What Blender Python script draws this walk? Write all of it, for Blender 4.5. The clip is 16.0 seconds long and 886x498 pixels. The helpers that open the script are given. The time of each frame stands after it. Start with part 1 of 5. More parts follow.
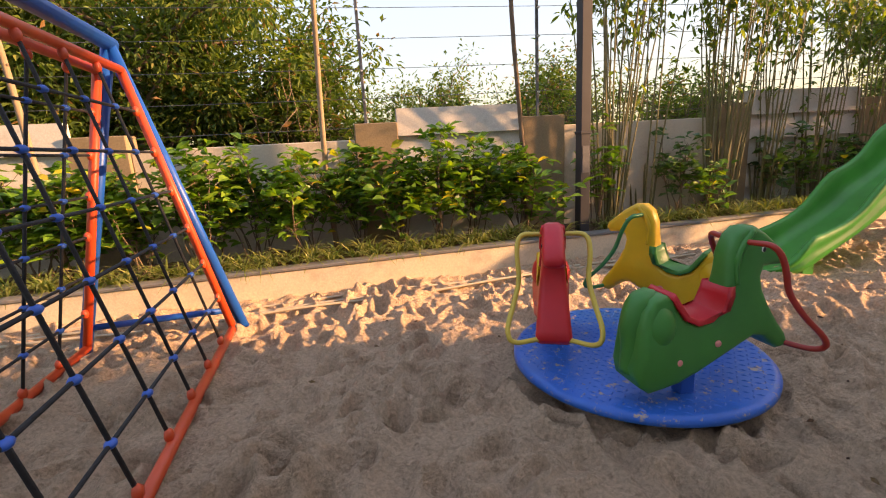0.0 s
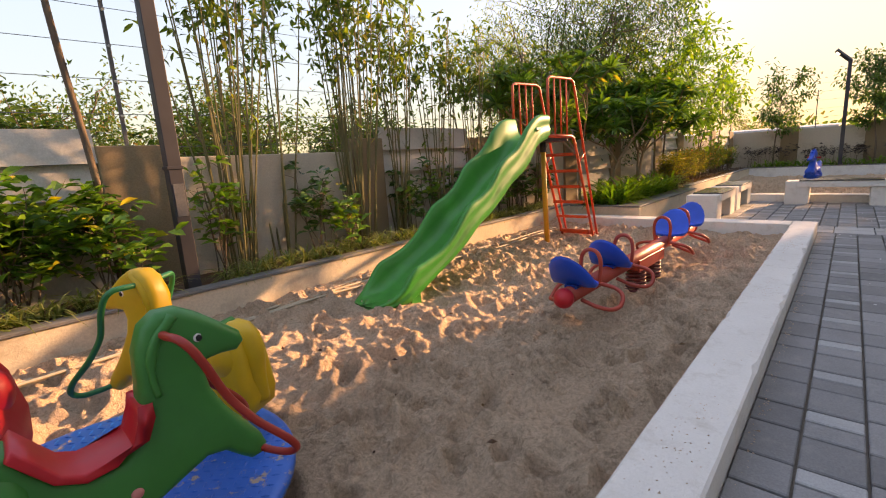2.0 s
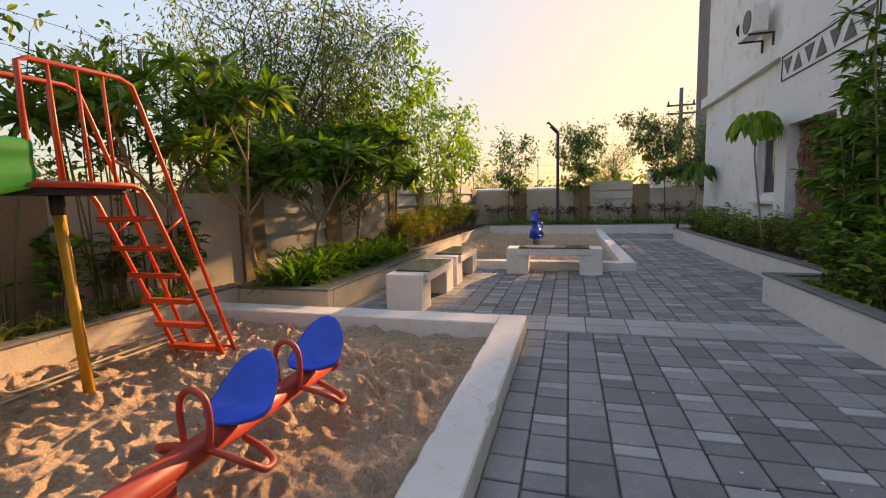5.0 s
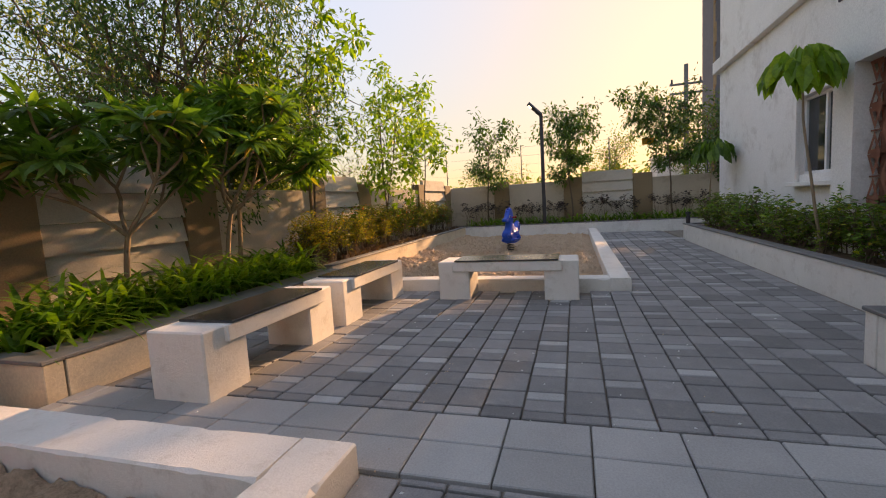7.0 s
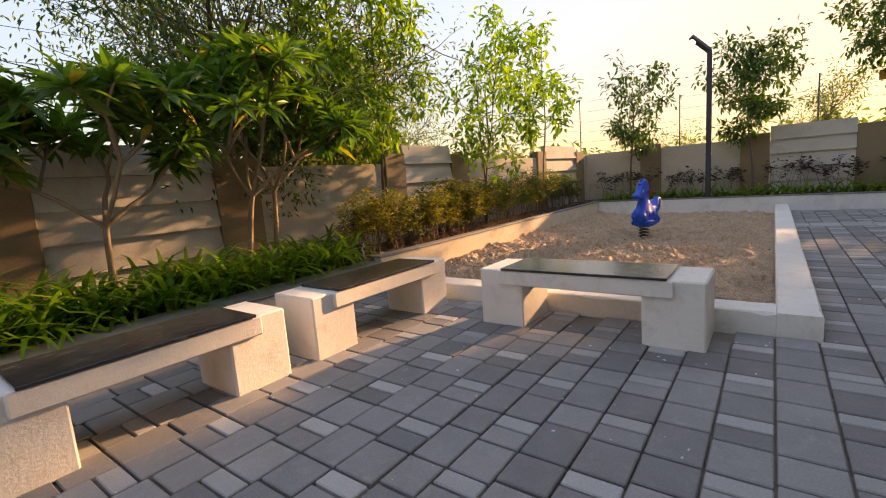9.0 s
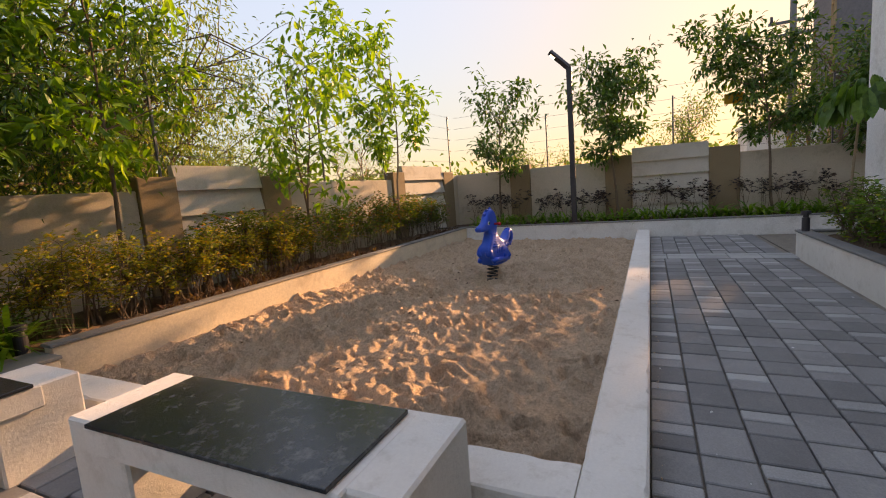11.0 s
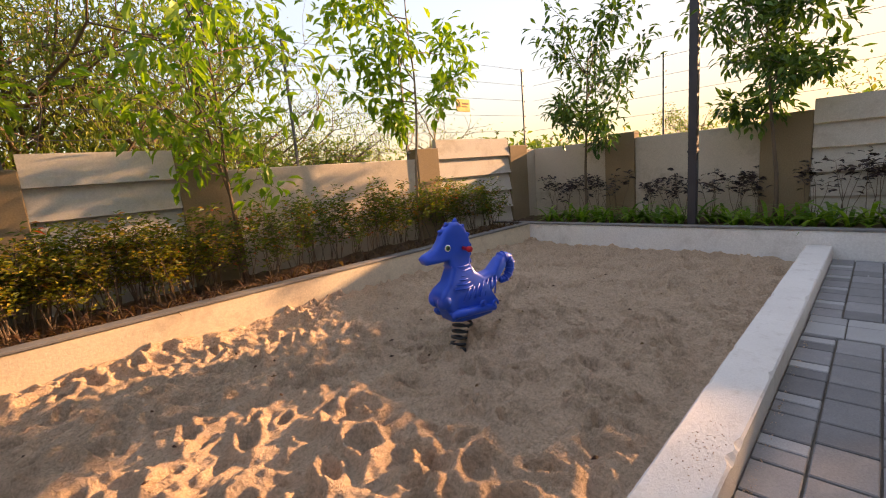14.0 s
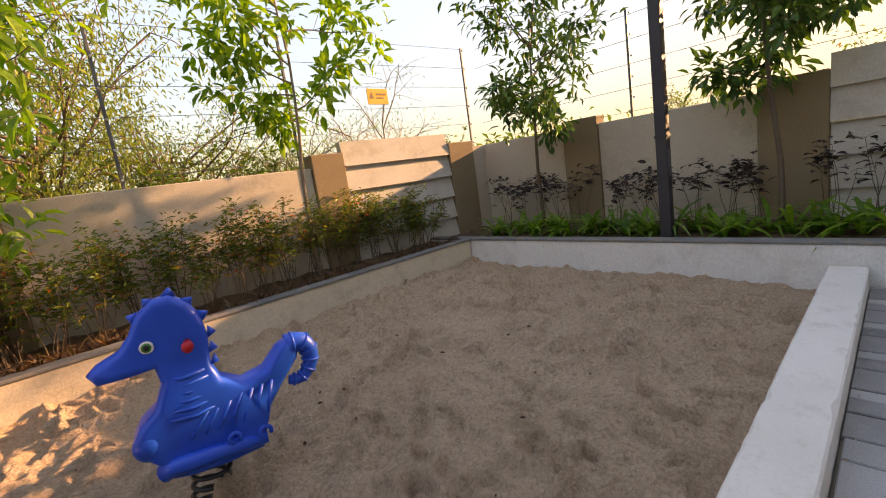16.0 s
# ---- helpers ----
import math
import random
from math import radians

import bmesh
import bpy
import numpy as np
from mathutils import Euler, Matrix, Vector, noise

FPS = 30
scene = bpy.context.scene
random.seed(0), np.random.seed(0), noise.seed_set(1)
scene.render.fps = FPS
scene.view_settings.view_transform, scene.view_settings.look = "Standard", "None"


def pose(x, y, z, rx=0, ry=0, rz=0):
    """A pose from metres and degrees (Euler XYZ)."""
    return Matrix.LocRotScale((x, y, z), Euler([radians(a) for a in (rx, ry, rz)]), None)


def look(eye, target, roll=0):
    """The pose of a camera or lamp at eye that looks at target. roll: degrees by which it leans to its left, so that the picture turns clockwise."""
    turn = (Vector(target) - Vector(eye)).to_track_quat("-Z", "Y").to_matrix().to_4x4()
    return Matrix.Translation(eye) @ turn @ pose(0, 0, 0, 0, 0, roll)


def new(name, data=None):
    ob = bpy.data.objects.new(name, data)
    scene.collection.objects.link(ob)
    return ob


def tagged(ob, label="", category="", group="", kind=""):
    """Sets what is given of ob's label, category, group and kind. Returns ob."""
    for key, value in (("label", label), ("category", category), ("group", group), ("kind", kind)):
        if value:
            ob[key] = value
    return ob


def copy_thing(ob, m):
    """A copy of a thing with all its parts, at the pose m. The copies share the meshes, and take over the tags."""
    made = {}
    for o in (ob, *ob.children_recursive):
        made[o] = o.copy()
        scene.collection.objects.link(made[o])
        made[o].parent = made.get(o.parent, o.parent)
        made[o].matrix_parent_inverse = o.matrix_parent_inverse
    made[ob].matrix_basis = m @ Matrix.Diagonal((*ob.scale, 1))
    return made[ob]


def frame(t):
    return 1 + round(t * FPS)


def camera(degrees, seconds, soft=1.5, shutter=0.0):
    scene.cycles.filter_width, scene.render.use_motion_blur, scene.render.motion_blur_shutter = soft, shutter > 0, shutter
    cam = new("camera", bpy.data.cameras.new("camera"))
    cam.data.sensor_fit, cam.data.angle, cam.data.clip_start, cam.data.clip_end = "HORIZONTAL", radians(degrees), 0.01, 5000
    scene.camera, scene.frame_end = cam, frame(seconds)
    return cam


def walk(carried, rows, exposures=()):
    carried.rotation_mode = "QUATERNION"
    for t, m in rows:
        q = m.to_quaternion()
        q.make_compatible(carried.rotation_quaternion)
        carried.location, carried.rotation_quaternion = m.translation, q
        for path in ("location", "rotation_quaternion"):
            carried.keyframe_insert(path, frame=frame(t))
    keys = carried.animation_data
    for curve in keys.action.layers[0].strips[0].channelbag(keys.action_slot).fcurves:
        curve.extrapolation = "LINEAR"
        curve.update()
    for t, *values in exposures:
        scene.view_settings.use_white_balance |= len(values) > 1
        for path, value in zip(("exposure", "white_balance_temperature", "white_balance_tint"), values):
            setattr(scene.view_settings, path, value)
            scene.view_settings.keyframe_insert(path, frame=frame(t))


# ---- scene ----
cam = camera(89.7, 16.0, soft=1.1)
PATH = [
    (0, (0.17, 0.017, 1.363), (0.652, 1.909, 0.926), -3.3),
    (0.5, (0.365, -0.001, 1.348), (1.172, 1.774, 0.902), -2.8),
    (1, (0.674, -0.079, 1.367), (1.734, 1.567, 0.961), -3.2),
    (1.5, (1.1, -0.047, 1.344), (2.399, 1.424, 0.955), -3.3),
    (2, (1.61, 0.011, 1.352), (3.058, 1.338, 0.973), -3.5),
    (2.5, (2.189, 0.023, 1.39), (3.676, 1.315, 1.042), -3.0),
    (3, (2.766, 0.044, 1.367), (4.303, 1.286, 1.052), -1.9),
    (3.5, (3.388, -0.011, 1.374), (4.98, 1.165, 1.087), -1.5),
    (4, (4.008, -0.064, 1.41), (5.716, 0.944, 1.145), -2.3),
    (4.5, (4.656, -0.066, 1.442), (6.498, 0.678, 1.216), -2.4),
    (5, (5.263, -0.152, 1.45), (7.176, 0.391, 1.237), -1.4),
    (5.2, (5.497, -0.18, 1.441), (7.429, 0.294, 1.228), -1.3),
    (7.3, (8.746, -0.845, 1.271), (10.635, -0.216, 1.076), -4.5),
    (7.5, (8.965, -0.904, 1.292), (10.808, -0.152, 1.097), -4.5),
    (8, (9.501, -0.98, 1.264), (11.236, -0.011, 1.044), -3.2),
    (8.5, (10.041, -1.056, 1.278), (11.671, 0.071, 1.006), -3.9),
    (9, (10.583, -1.108, 1.307), (12.167, 0.076, 1.01), -4.3),
    (9.5, (11.213, -1.138, 1.315), (12.897, -0.092, 1.045), -5.1),
    (10, (11.816, -1.262, 1.343), (13.585, -0.365, 1.087), -4.8),
    (10.2, (12.03, -1.301, 1.359), (13.824, -0.455, 1.105), -4.5),
    (12.3, (14.654, -1.709, 1.553), (16.43, -0.829, 1.285), -3.8),
    (12.5, (14.913, -1.747, 1.583), (16.658, -0.805, 1.319), -3.8),
    (13, (15.578, -1.814, 1.541), (17.248, -0.753, 1.254), -3.7),
    (13.5, (16.219, -1.874, 1.529), (17.762, -0.637, 1.231), -5.0),
    (14, (16.808, -1.819, 1.508), (18.205, -0.429, 1.168), -4.8),
    (14.5, (17.403, -1.715, 1.459), (18.655, -0.204, 1.075), -5.0),
    (15, (18.033, -1.636, 1.416), (19.065, 0.037, 1.047), -6.8),
    (15.5, (18.587, -1.524, 1.385), (19.608, 0.169, 1.084), -6.4),
    (16, (19.192, -1.612, 1.461), (20.545, -0.178, 1.124), -8.2),
]
EXPOSURE = [(0, 3.0, 8000, 26), (2.5, 2.85, 7900, 25), (5, 2.55, 7600, 22), (7.8, 2.62, 8000, 25), (9, 2.8, 8000, 24), (12.5, 2.5, 8000, 26), (14.5, 3.0, 8000, 27), (16, 2.95, 8200, 26)]
walk(cam, [(t, look(eye, target, roll)) for t, eye, target, roll in PATH], EXPOSURE)

# ---- world, sun and sky ----
SUN_AZ, SUN_EL = radians(-16.0), radians(15.0)
world = bpy.data.worlds.new("World")
scene.world = world
world.use_nodes = True
wn = world.node_tree
sky = wn.nodes.new("ShaderNodeTexSky")
sky.sky_type = "NISHITA"
sky.sun_disc = False
sky.sun_elevation = SUN_EL
sky.sun_rotation = radians(90) - SUN_AZ
sky.air_density, sky.dust_density, sky.ozone_density = 1.2, 1.2, 2.0
bg = wn.nodes["Background"]
# haze evens out the glow round the low sun
haze = wn.nodes.new("ShaderNodeVectorMath")
haze.operation = "MULTIPLY_ADD"
haze.inputs[1].default_value, haze.inputs[2].default_value = (1.0, 1.0, 1.0), (0.62, 0.62, 0.62)
glow = wn.nodes.new("ShaderNodeRGBToBW")
even = wn.nodes.new("ShaderNodeVectorMath")
even.operation = "DIVIDE"
wn.links.new(sky.outputs[0], glow.inputs[0])
wn.links.new(glow.outputs[0], haze.inputs[0])
wn.links.new(sky.outputs[0], even.inputs[0])
wn.links.new(haze.outputs[0], even.inputs[1])
pale = wn.nodes.new("ShaderNodeHueSaturation")
pale.inputs["Saturation"].default_value = 0.85
wn.links.new(even.outputs[0], pale.inputs["Color"])
aureole = wn.nodes.new("ShaderNodeVectorMath")
aureole.operation = "MULTIPLY_ADD"
aureole.inputs[1].default_value = (0.010, 0.010, 0.010)
wn.links.new(sky.outputs[0], aureole.inputs[0])
wn.links.new(pale.outputs[0], aureole.inputs[2])
wn.links.new(aureole.outputs[0], bg.inputs[0])
bg.inputs[1].default_value = 0.15
sun_dir = Vector((math.cos(SUN_EL) * math.cos(SUN_AZ), math.cos(SUN_EL) * math.sin(SUN_AZ), math.sin(SUN_EL)))
sun_data = bpy.data.lights.new("sun", "SUN")
sun_data.energy, sun_data.angle, sun_data.color = 1.9, radians(1.2), (1.0, 0.66, 0.36)
sun = new("sun", sun_data)
sun.matrix_world = look(sun_dir * 60, (0, 0, 0))


# ---- materials ----
def node_mat(name):
    m = bpy.data.materials.new(name)
    m.use_nodes = True
    nt = m.node_tree
    return m, nt, nt.nodes["Principled BSDF"]


def coords(nt, scale=1.0, stretch=(1, 1, 1)):
    geo = nt.nodes.new("ShaderNodeNewGeometry")
    mp = nt.nodes.new("ShaderNodeMapping")
    mp.inputs["Scale"].default_value = [scale * s for s in stretch]
    nt.links.new(geo.outputs["Position"], mp.inputs["Vector"])
    return mp.outputs[0]


def noise_fac(nt, scale, detail=6.0, rough=0.6, stretch=(1, 1, 1)):
    n = nt.nodes.new("ShaderNodeTexNoise")
    n.inputs["Scale"].default_value, n.inputs["Detail"].default_value, n.inputs["Roughness"].default_value = scale, detail, rough
    nt.links.new(coords(nt, 1.0, stretch), n.inputs["Vector"])
    return n.outputs[0]


def ramp(nt, fac, stops):
    r = nt.nodes.new("ShaderNodeValToRGB")
    while len(r.color_ramp.elements) < len(stops):
        r.color_ramp.elements.new(0.5)
    for e, (p, c) in zip(r.color_ramp.elements, stops):
        e.position, e.color = p, (*c, 1)
    nt.links.new(fac, r.inputs[0])
    return r.outputs[0]


def mixc(nt, fac, a, b, mode="MIX"):
    m = nt.nodes.new("ShaderNodeMix")
    m.data_type, m.blend_type = "RGBA", mode
    for sock, v in ((m.inputs[0], fac), (m.inputs[6], a), (m.inputs[7], b)):
        if isinstance(v, (int, float)):
            sock.default_value = v
        elif isinstance(v, tuple):
            sock.default_value = (*v, 1)
        else:
            nt.links.new(v, sock)
    return m.outputs[2]


def bump(nt, bsdf, fac, strength, dist=0.01):
    b = nt.nodes.new("ShaderNodeBump")
    b.inputs["Strength"].default_value, b.inputs["Distance"].default_value = strength, dist
    nt.links.new(fac, b.inputs["Height"])
    nt.links.new(b.outputs[0], bsdf.inputs["Normal"])


def surface(name, dark, light, big=1.5, fine=40.0, rough=0.8, relief=0.3, dist=0.004, metallic=0.0, stain_or_shade=None, stain_or_shade_scale=3.0, island=0.0, per_object=0.0, stretch=(1, 1, 1), spec=0.5, spots=False, grain=0.35):
    m, nt, bs = node_mat(name)
    large = ramp(nt, noise_fac(nt, big, 4, 0.6, stretch), [(0.3, dark), (0.7, light)])
    small = noise_fac(nt, fine, 6, 0.7, stretch)
    col = mixc(nt, grain, large, ramp(nt, small, [(0.3, tuple(c * 0.6 for c in dark)), (0.7, tuple(min(1, c * 1.25) for c in light))]), "MIX")
    if stain_or_shade:
        f = ramp(nt, noise_fac(nt, stain_or_shade_scale, 8, 0.75), [(0.52, (0, 0, 0)), (0.70, (1, 1, 1))])
        sep = nt.nodes.new("ShaderNodeRGBToBW")
        nt.links.new(f, sep.inputs[0])
        col = mixc(nt, sep.outputs[0], col, stain_or_shade)
    if spots:
        vor = nt.nodes.new("ShaderNodeTexVoronoi")
        vor.inputs["Scale"].default_value = 3.2
        nt.links.new(coords(nt), vor.inputs["Vector"])
        f = nt.nodes.new("ShaderNodeRGBToBW")
        nt.links.new(ramp(nt, vor.outputs["Distance"], [(0.030, (1, 1, 1)), (0.045, (0, 0, 0))]), f.inputs[0])
        col = mixc(nt, f.outputs[0], col, (0.75, 0.74, 0.72))
    if island or per_object:
        src = nt.nodes.new("ShaderNodeObjectInfo").outputs["Random"] if per_object else nt.nodes.new("ShaderNodeNewGeometry").outputs["Random Per Island"]
        k = per_object or island
        col = mixc(nt, 1.0, col, ramp(nt, src, [(0.0, (1 - k,) * 3), (1.0, (1 + k * 0.4,) * 3)]), "MULTIPLY")
    nt.links.new(col, bs.inputs["Base Color"])
    bs.inputs["Roughness"].default_value, bs.inputs["Metallic"].default_value = rough, metallic
    bs.inputs["Specular IOR Level"].default_value = spec
    if relief:
        bump(nt, bs, small, relief, dist)
    return m


def paint(name, col, rough=0.35, wear=(0.2, 0.15, 0.12), wear_amount=0.0, metallic=0.0, relief=0.06):
    m, nt, bs = node_mat(name)
    big = noise_fac(nt, 3.0, 5)
    c = mixc(nt, 1.0, col, ramp(nt, big, [(0.3, (0.78,) * 3), (0.7, (1.08,) * 3)]), "MULTIPLY")
    if wear_amount:
        f = nt.nodes.new("ShaderNodeRGBToBW")
        nt.links.new(ramp(nt, noise_fac(nt, 14.0, 9, 0.75), [(0.72 - wear_amount, (0, 0, 0)), (0.78 - wear_amount, (1, 1, 1))]), f.inputs[0])
        c = mixc(nt, f.outputs[0], c, wear)
    nt.links.new(c, bs.inputs["Base Color"])
    r = nt.nodes.new("ShaderNodeMapRange")
    r.inputs["To Min"].default_value, r.inputs["To Max"].default_value = rough * 0.75, min(1.0, rough * 1.35)
    nt.links.new(noise_fac(nt, 9.0, 6), r.inputs["Value"])
    nt.links.new(r.outputs[0], bs.inputs["Roughness"])
    bs.inputs["Metallic"].default_value = metallic
    bump(nt, bs, noise_fac(nt, 60.0, 4), relief, 0.003)
    return m


def leaf_mat(name, colours, rough=0.45, through_light=0.35):
    m, nt, bs = node_mat(name)
    isl = nt.nodes.new("ShaderNodeNewGeometry").outputs["Random Per Island"]
    col = ramp(nt, isl, colours)
    col = mixc(nt, 1.0, col, ramp(nt, noise_fac(nt, 25.0, 3), [(0.3, (0.75,) * 3), (0.7, (1.15,) * 3)]), "MULTIPLY")
    nt.links.new(col, bs.inputs["Base Color"])
    bs.inputs["Roughness"].default_value = rough
    bs.inputs["Specular IOR Level"].default_value = 0.35
    tr = nt.nodes.new("ShaderNodeBsdfTranslucent")
    bright = mixc(nt, 1.0, col, (1.6, 1.7, 0.7), "MULTIPLY")
    nt.links.new(bright, tr.inputs[0])
    mix = nt.nodes.new("ShaderNodeMixShader")
    mix.inputs[0].default_value = through_light
    nt.links.new(bs.outputs[0], mix.inputs[1])
    nt.links.new(tr.outputs[0], mix.inputs[2])
    nt.links.new(mix.outputs[0], nt.nodes["Material Output"].inputs[0])
    return m


# the sand's dark blotches paint in the shade between its small lumps
SAND = surface("sand", (0.57, 0.40, 0.265), (0.71, 0.515, 0.355), 1.6, 48.0, 0.95, 1.0, 0.05, stain_or_shade=(0.34, 0.225, 0.145), stain_or_shade_scale=26.0, spec=0.2, grain=0.55)
EARTH = surface("earth", (0.10, 0.065, 0.04), (0.17, 0.11, 0.07), 3.0, 60.0, 0.95, 0.9, 0.02, spec=0.2)
GROUND = surface("dry_ground", (0.20, 0.16, 0.10), (0.30, 0.24, 0.16), 0.2, 6.0, 0.95, 0.5, 0.03, stain_or_shade=(0.09, 0.11, 0.04), stain_or_shade_scale=0.4, spec=0.2)
KERB = surface("kerb_paint", (0.68, 0.635, 0.57), (0.78, 0.735, 0.67), 1.3, 55.0, 0.85, 0.7, 0.006, stain_or_shade=(0.60, 0.545, 0.47), stain_or_shade_scale=6.0, spec=0.25, grain=0.12)
CREAM = surface("cream_plaster", (0.58, 0.49, 0.36), (0.70, 0.60, 0.45), 1.2, 45.0, 0.88, 0.6, 0.005, stain_or_shade=(0.46, 0.38, 0.28), stain_or_shade_scale=2.5, spec=0.25)
WALL = surface("wall_plaster", (0.50, 0.43, 0.335), (0.62, 0.54, 0.43), 0.8, 70.0, 0.9, 0.4, 0.004, stain_or_shade=(0.38, 0.325, 0.25), stain_or_shade_scale=1.6, spec=0.2)
PANEL = surface("precast_panel", (0.52, 0.475, 0.40), (0.63, 0.585, 0.51), 0.9, 60.0, 0.85, 0.35, 0.003, stain_or_shade=(0.42, 0.37, 0.30), stain_or_shade_scale=2.0, spec=0.2)
PIER = surface("pier_paint", (0.24, 0.175, 0.10), (0.32, 0.24, 0.15), 1.0, 60.0, 0.85, 0.35, 0.003, spec=0.2)
COPING = surface("grey_coping", (0.12, 0.12, 0.12), (0.21, 0.205, 0.20), 2.0, 70.0, 0.6, 0.25, 0.002, stain_or_shade=(0.27, 0.22, 0.16), stain_or_shade_scale=4.0)
STONE = surface("paving_stone", (0.205, 0.200, 0.196), (0.285, 0.277, 0.270), 2.5, 90.0, 0.80, 0.5, 0.002, stain_or_shade=(0.30, 0.29, 0.27), stain_or_shade_scale=9.0, per_object=0.32, spots=True, spec=0.3)
STONE_ISLAND = surface("paving_stone_far", (0.205, 0.200, 0.196), (0.285, 0.277, 0.270), 2.5, 90.0, 0.80, 0.5, 0.002, stain_or_shade=(0.30, 0.29, 0.27), stain_or_shade_scale=9.0, island=0.32, spots=True, spec=0.3)
STRIP = surface("paving_strip", (0.33, 0.325, 0.315), (0.43, 0.425, 0.41), 2.5, 90.0, 0.8, 0.45, 0.002, per_object=0.2, spec=0.3)
STRIP_ISLAND = surface("paving_strip_far", (0.33, 0.325, 0.315), (0.43, 0.425, 0.41), 2.5, 90.0, 0.8, 0.45, 0.002, island=0.2, spec=0.3)
BAND = surface("paving_band", (0.29, 0.29, 0.28), (0.40, 0.395, 0.38), 2.0, 90.0, 0.65, 0.35, 0.002, island=0.2)
JOINT = surface("joint_sand", (0.16, 0.135, 0.105), (0.25, 0.21, 0.165), 6.0, 120.0, 0.95, 0.6, 0.004)
GRANITE = surface("black_granite", (0.012, 0.013, 0.014), (0.03, 0.032, 0.034), 30.0, 220.0, 0.2, 0.0, stain_or_shade=(0.13, 0.122, 0.11), stain_or_shade_scale=14.0)
WHITEWALL = surface("white_paint", (0.72, 0.70, 0.67), (0.81, 0.79, 0.76), 0.6, 50.0, 0.85, 0.25, 0.003, stain_or_shade=(0.55, 0.52, 0.48), stain_or_shade_scale=1.5, spec=0.2)
TERRACOTTA = surface("terracotta_screen", (0.20, 0.075, 0.045), (0.30, 0.12, 0.07), 2.0, 60.0, 0.8, 0.4, 0.003)
DARKSTEEL = paint("dark_steel", (0.035, 0.032, 0.038), 0.5, (0.14, 0.06, 0.03), 0.05)
ORANGE = paint("orange_paint", (0.62, 0.075, 0.022), 0.42, (0.30, 0.10, 0.06), 0.07)
SEERED = paint("brick_red_paint", (0.44, 0.055, 0.028), 0.42, (0.22, 0.06, 0.045), 0.08)
BLUEPIPE = paint("blue_paint", (0.004, 0.085, 0.42), 0.38)
YELLOWPOST = paint("yellow_paint", (0.60, 0.30, 0.02), 0.45, (0.28, 0.15, 0.06), 0.08)
YELLOWPIPE = paint("pale_yellow_paint", (0.62, 0.46, 0.07), 0.45, (0.35, 0.22, 0.08), 0.04)
REDPIPE = paint("red_paint", (0.38, 0.028, 0.016), 0.4, (0.2, 0.05, 0.04), 0.05)
GREENPIPE = paint("green_paint", (0.015, 0.20, 0.055), 0.4)
DECKBLUE = paint("deck_blue", (0.003, 0.13, 0.56), 0.36, (0.40, 0.30, 0.21), 0.15, relief=0.3)
PL_RED = paint("red_plastic", (0.60, 0.014, 0.022), 0.42)
PL_GREEN = paint("green_plastic", (0.022, 0.20, 0.030), 0.42)
PL_SLIDE = paint("slide_green_plastic", (0.022, 0.25, 0.028), 0.40)
PL_YELLOW = paint("yellow_plastic", (0.68, 0.40, 0.008), 0.42)
PL_BLUE = paint("blue_plastic", (0.001, 0.08, 0.60), 0.36)
PL_PINK = paint("pink_plastic", (0.66, 0.22, 0.19), 0.5)
PL_WHITE = paint("white_plastic", (0.75, 0.74, 0.70), 0.4)
PL_BLACK = paint("black_rubber", (0.012, 0.012, 0.013), 0.5)
ROPE = surface("black_rope", (0.012, 0.013, 0.015), (0.03, 0.03, 0.033), 20.0, 300.0, 0.85, 0.8, 0.003)
CLIP = paint("blue_plastic_clip", (0.015, 0.11, 0.50), 0.4)
SPRING = paint("spring_steel", (0.02, 0.02, 0.022), 0.4)
SPRINGRED = paint("spring_red", (0.16, 0.025, 0.022), 0.45, (0.05, 0.02, 0.02), 0.1)
BARK = surface("bark", (0.10, 0.07, 0.045), (0.19, 0.135, 0.09), 6.0, 60.0, 0.9, 0.8, 0.01, stretch=(1, 1, 0.25))
PALEBARK = surface("pale_bark", (0.22, 0.155, 0.095), (0.34, 0.25, 0.16), 6.0, 60.0, 0.9, 0.6, 0.006, stretch=(1, 1, 0.25))
CANE = surface("bamboo_cane", (0.10, 0.105, 0.035), (0.22, 0.18, 0.075), 4.0, 40.0, 0.6, 0.3, 0.003, stretch=(1, 1, 0.3))
HOSE = surface("cream_hose", (0.42, 0.34, 0.23), (0.55, 0.46, 0.33), 3.0, 40.0, 0.6, 0.2, 0.002)
GALV = surface("galvanised", (0.10, 0.10, 0.105), (0.17, 0.17, 0.175), 4.0, 60.0, 0.5, 0.1, 0.001, metallic=0.5)
SIGNYELLOW = paint("sign_yellow", (0.72, 0.36, 0.01), 0.5)
GREYBUILD = surface("grey_render", (0.10, 0.10, 0.115), (0.16, 0.16, 0.175), 0.3, 8.0, 0.9, 0.2, 0.01)
PALEROOF = surface("pale_sheet_roof", (0.42, 0.45, 0.50), (0.52, 0.55, 0.60), 0.5, 10.0, 0.6, 0.2, 0.01)
FRAMEWHITE = paint("white_frame", (0.72, 0.72, 0.72), 0.4)
GLASS, gnt, gbs = node_mat("window_glass")
gbs.inputs["Base Color"].default_value = (0.05, 0.06, 0.07, 1)
gbs.inputs["Roughness"].default_value = 0.05
gbs.inputs["Transmission Weight"].default_value = 0.5
CURTAIN = surface("curtain", (0.35, 0.36, 0.38), (0.5, 0.5, 0.52), 6.0, 40.0, 0.9, 0.2, 0.004, stretch=(8, 8, 0.3))
LAMPGLOW, lnt, lbs = node_mat("lamp_diffuser")
lbs.inputs["Base Color"].default_value = (0.9, 0.85, 0.75, 1)
lbs.inputs["Emission Color"].default_value = (1.0, 0.8, 0.5, 1)
lbs.inputs["Emission Strength"].default_value = 0.6

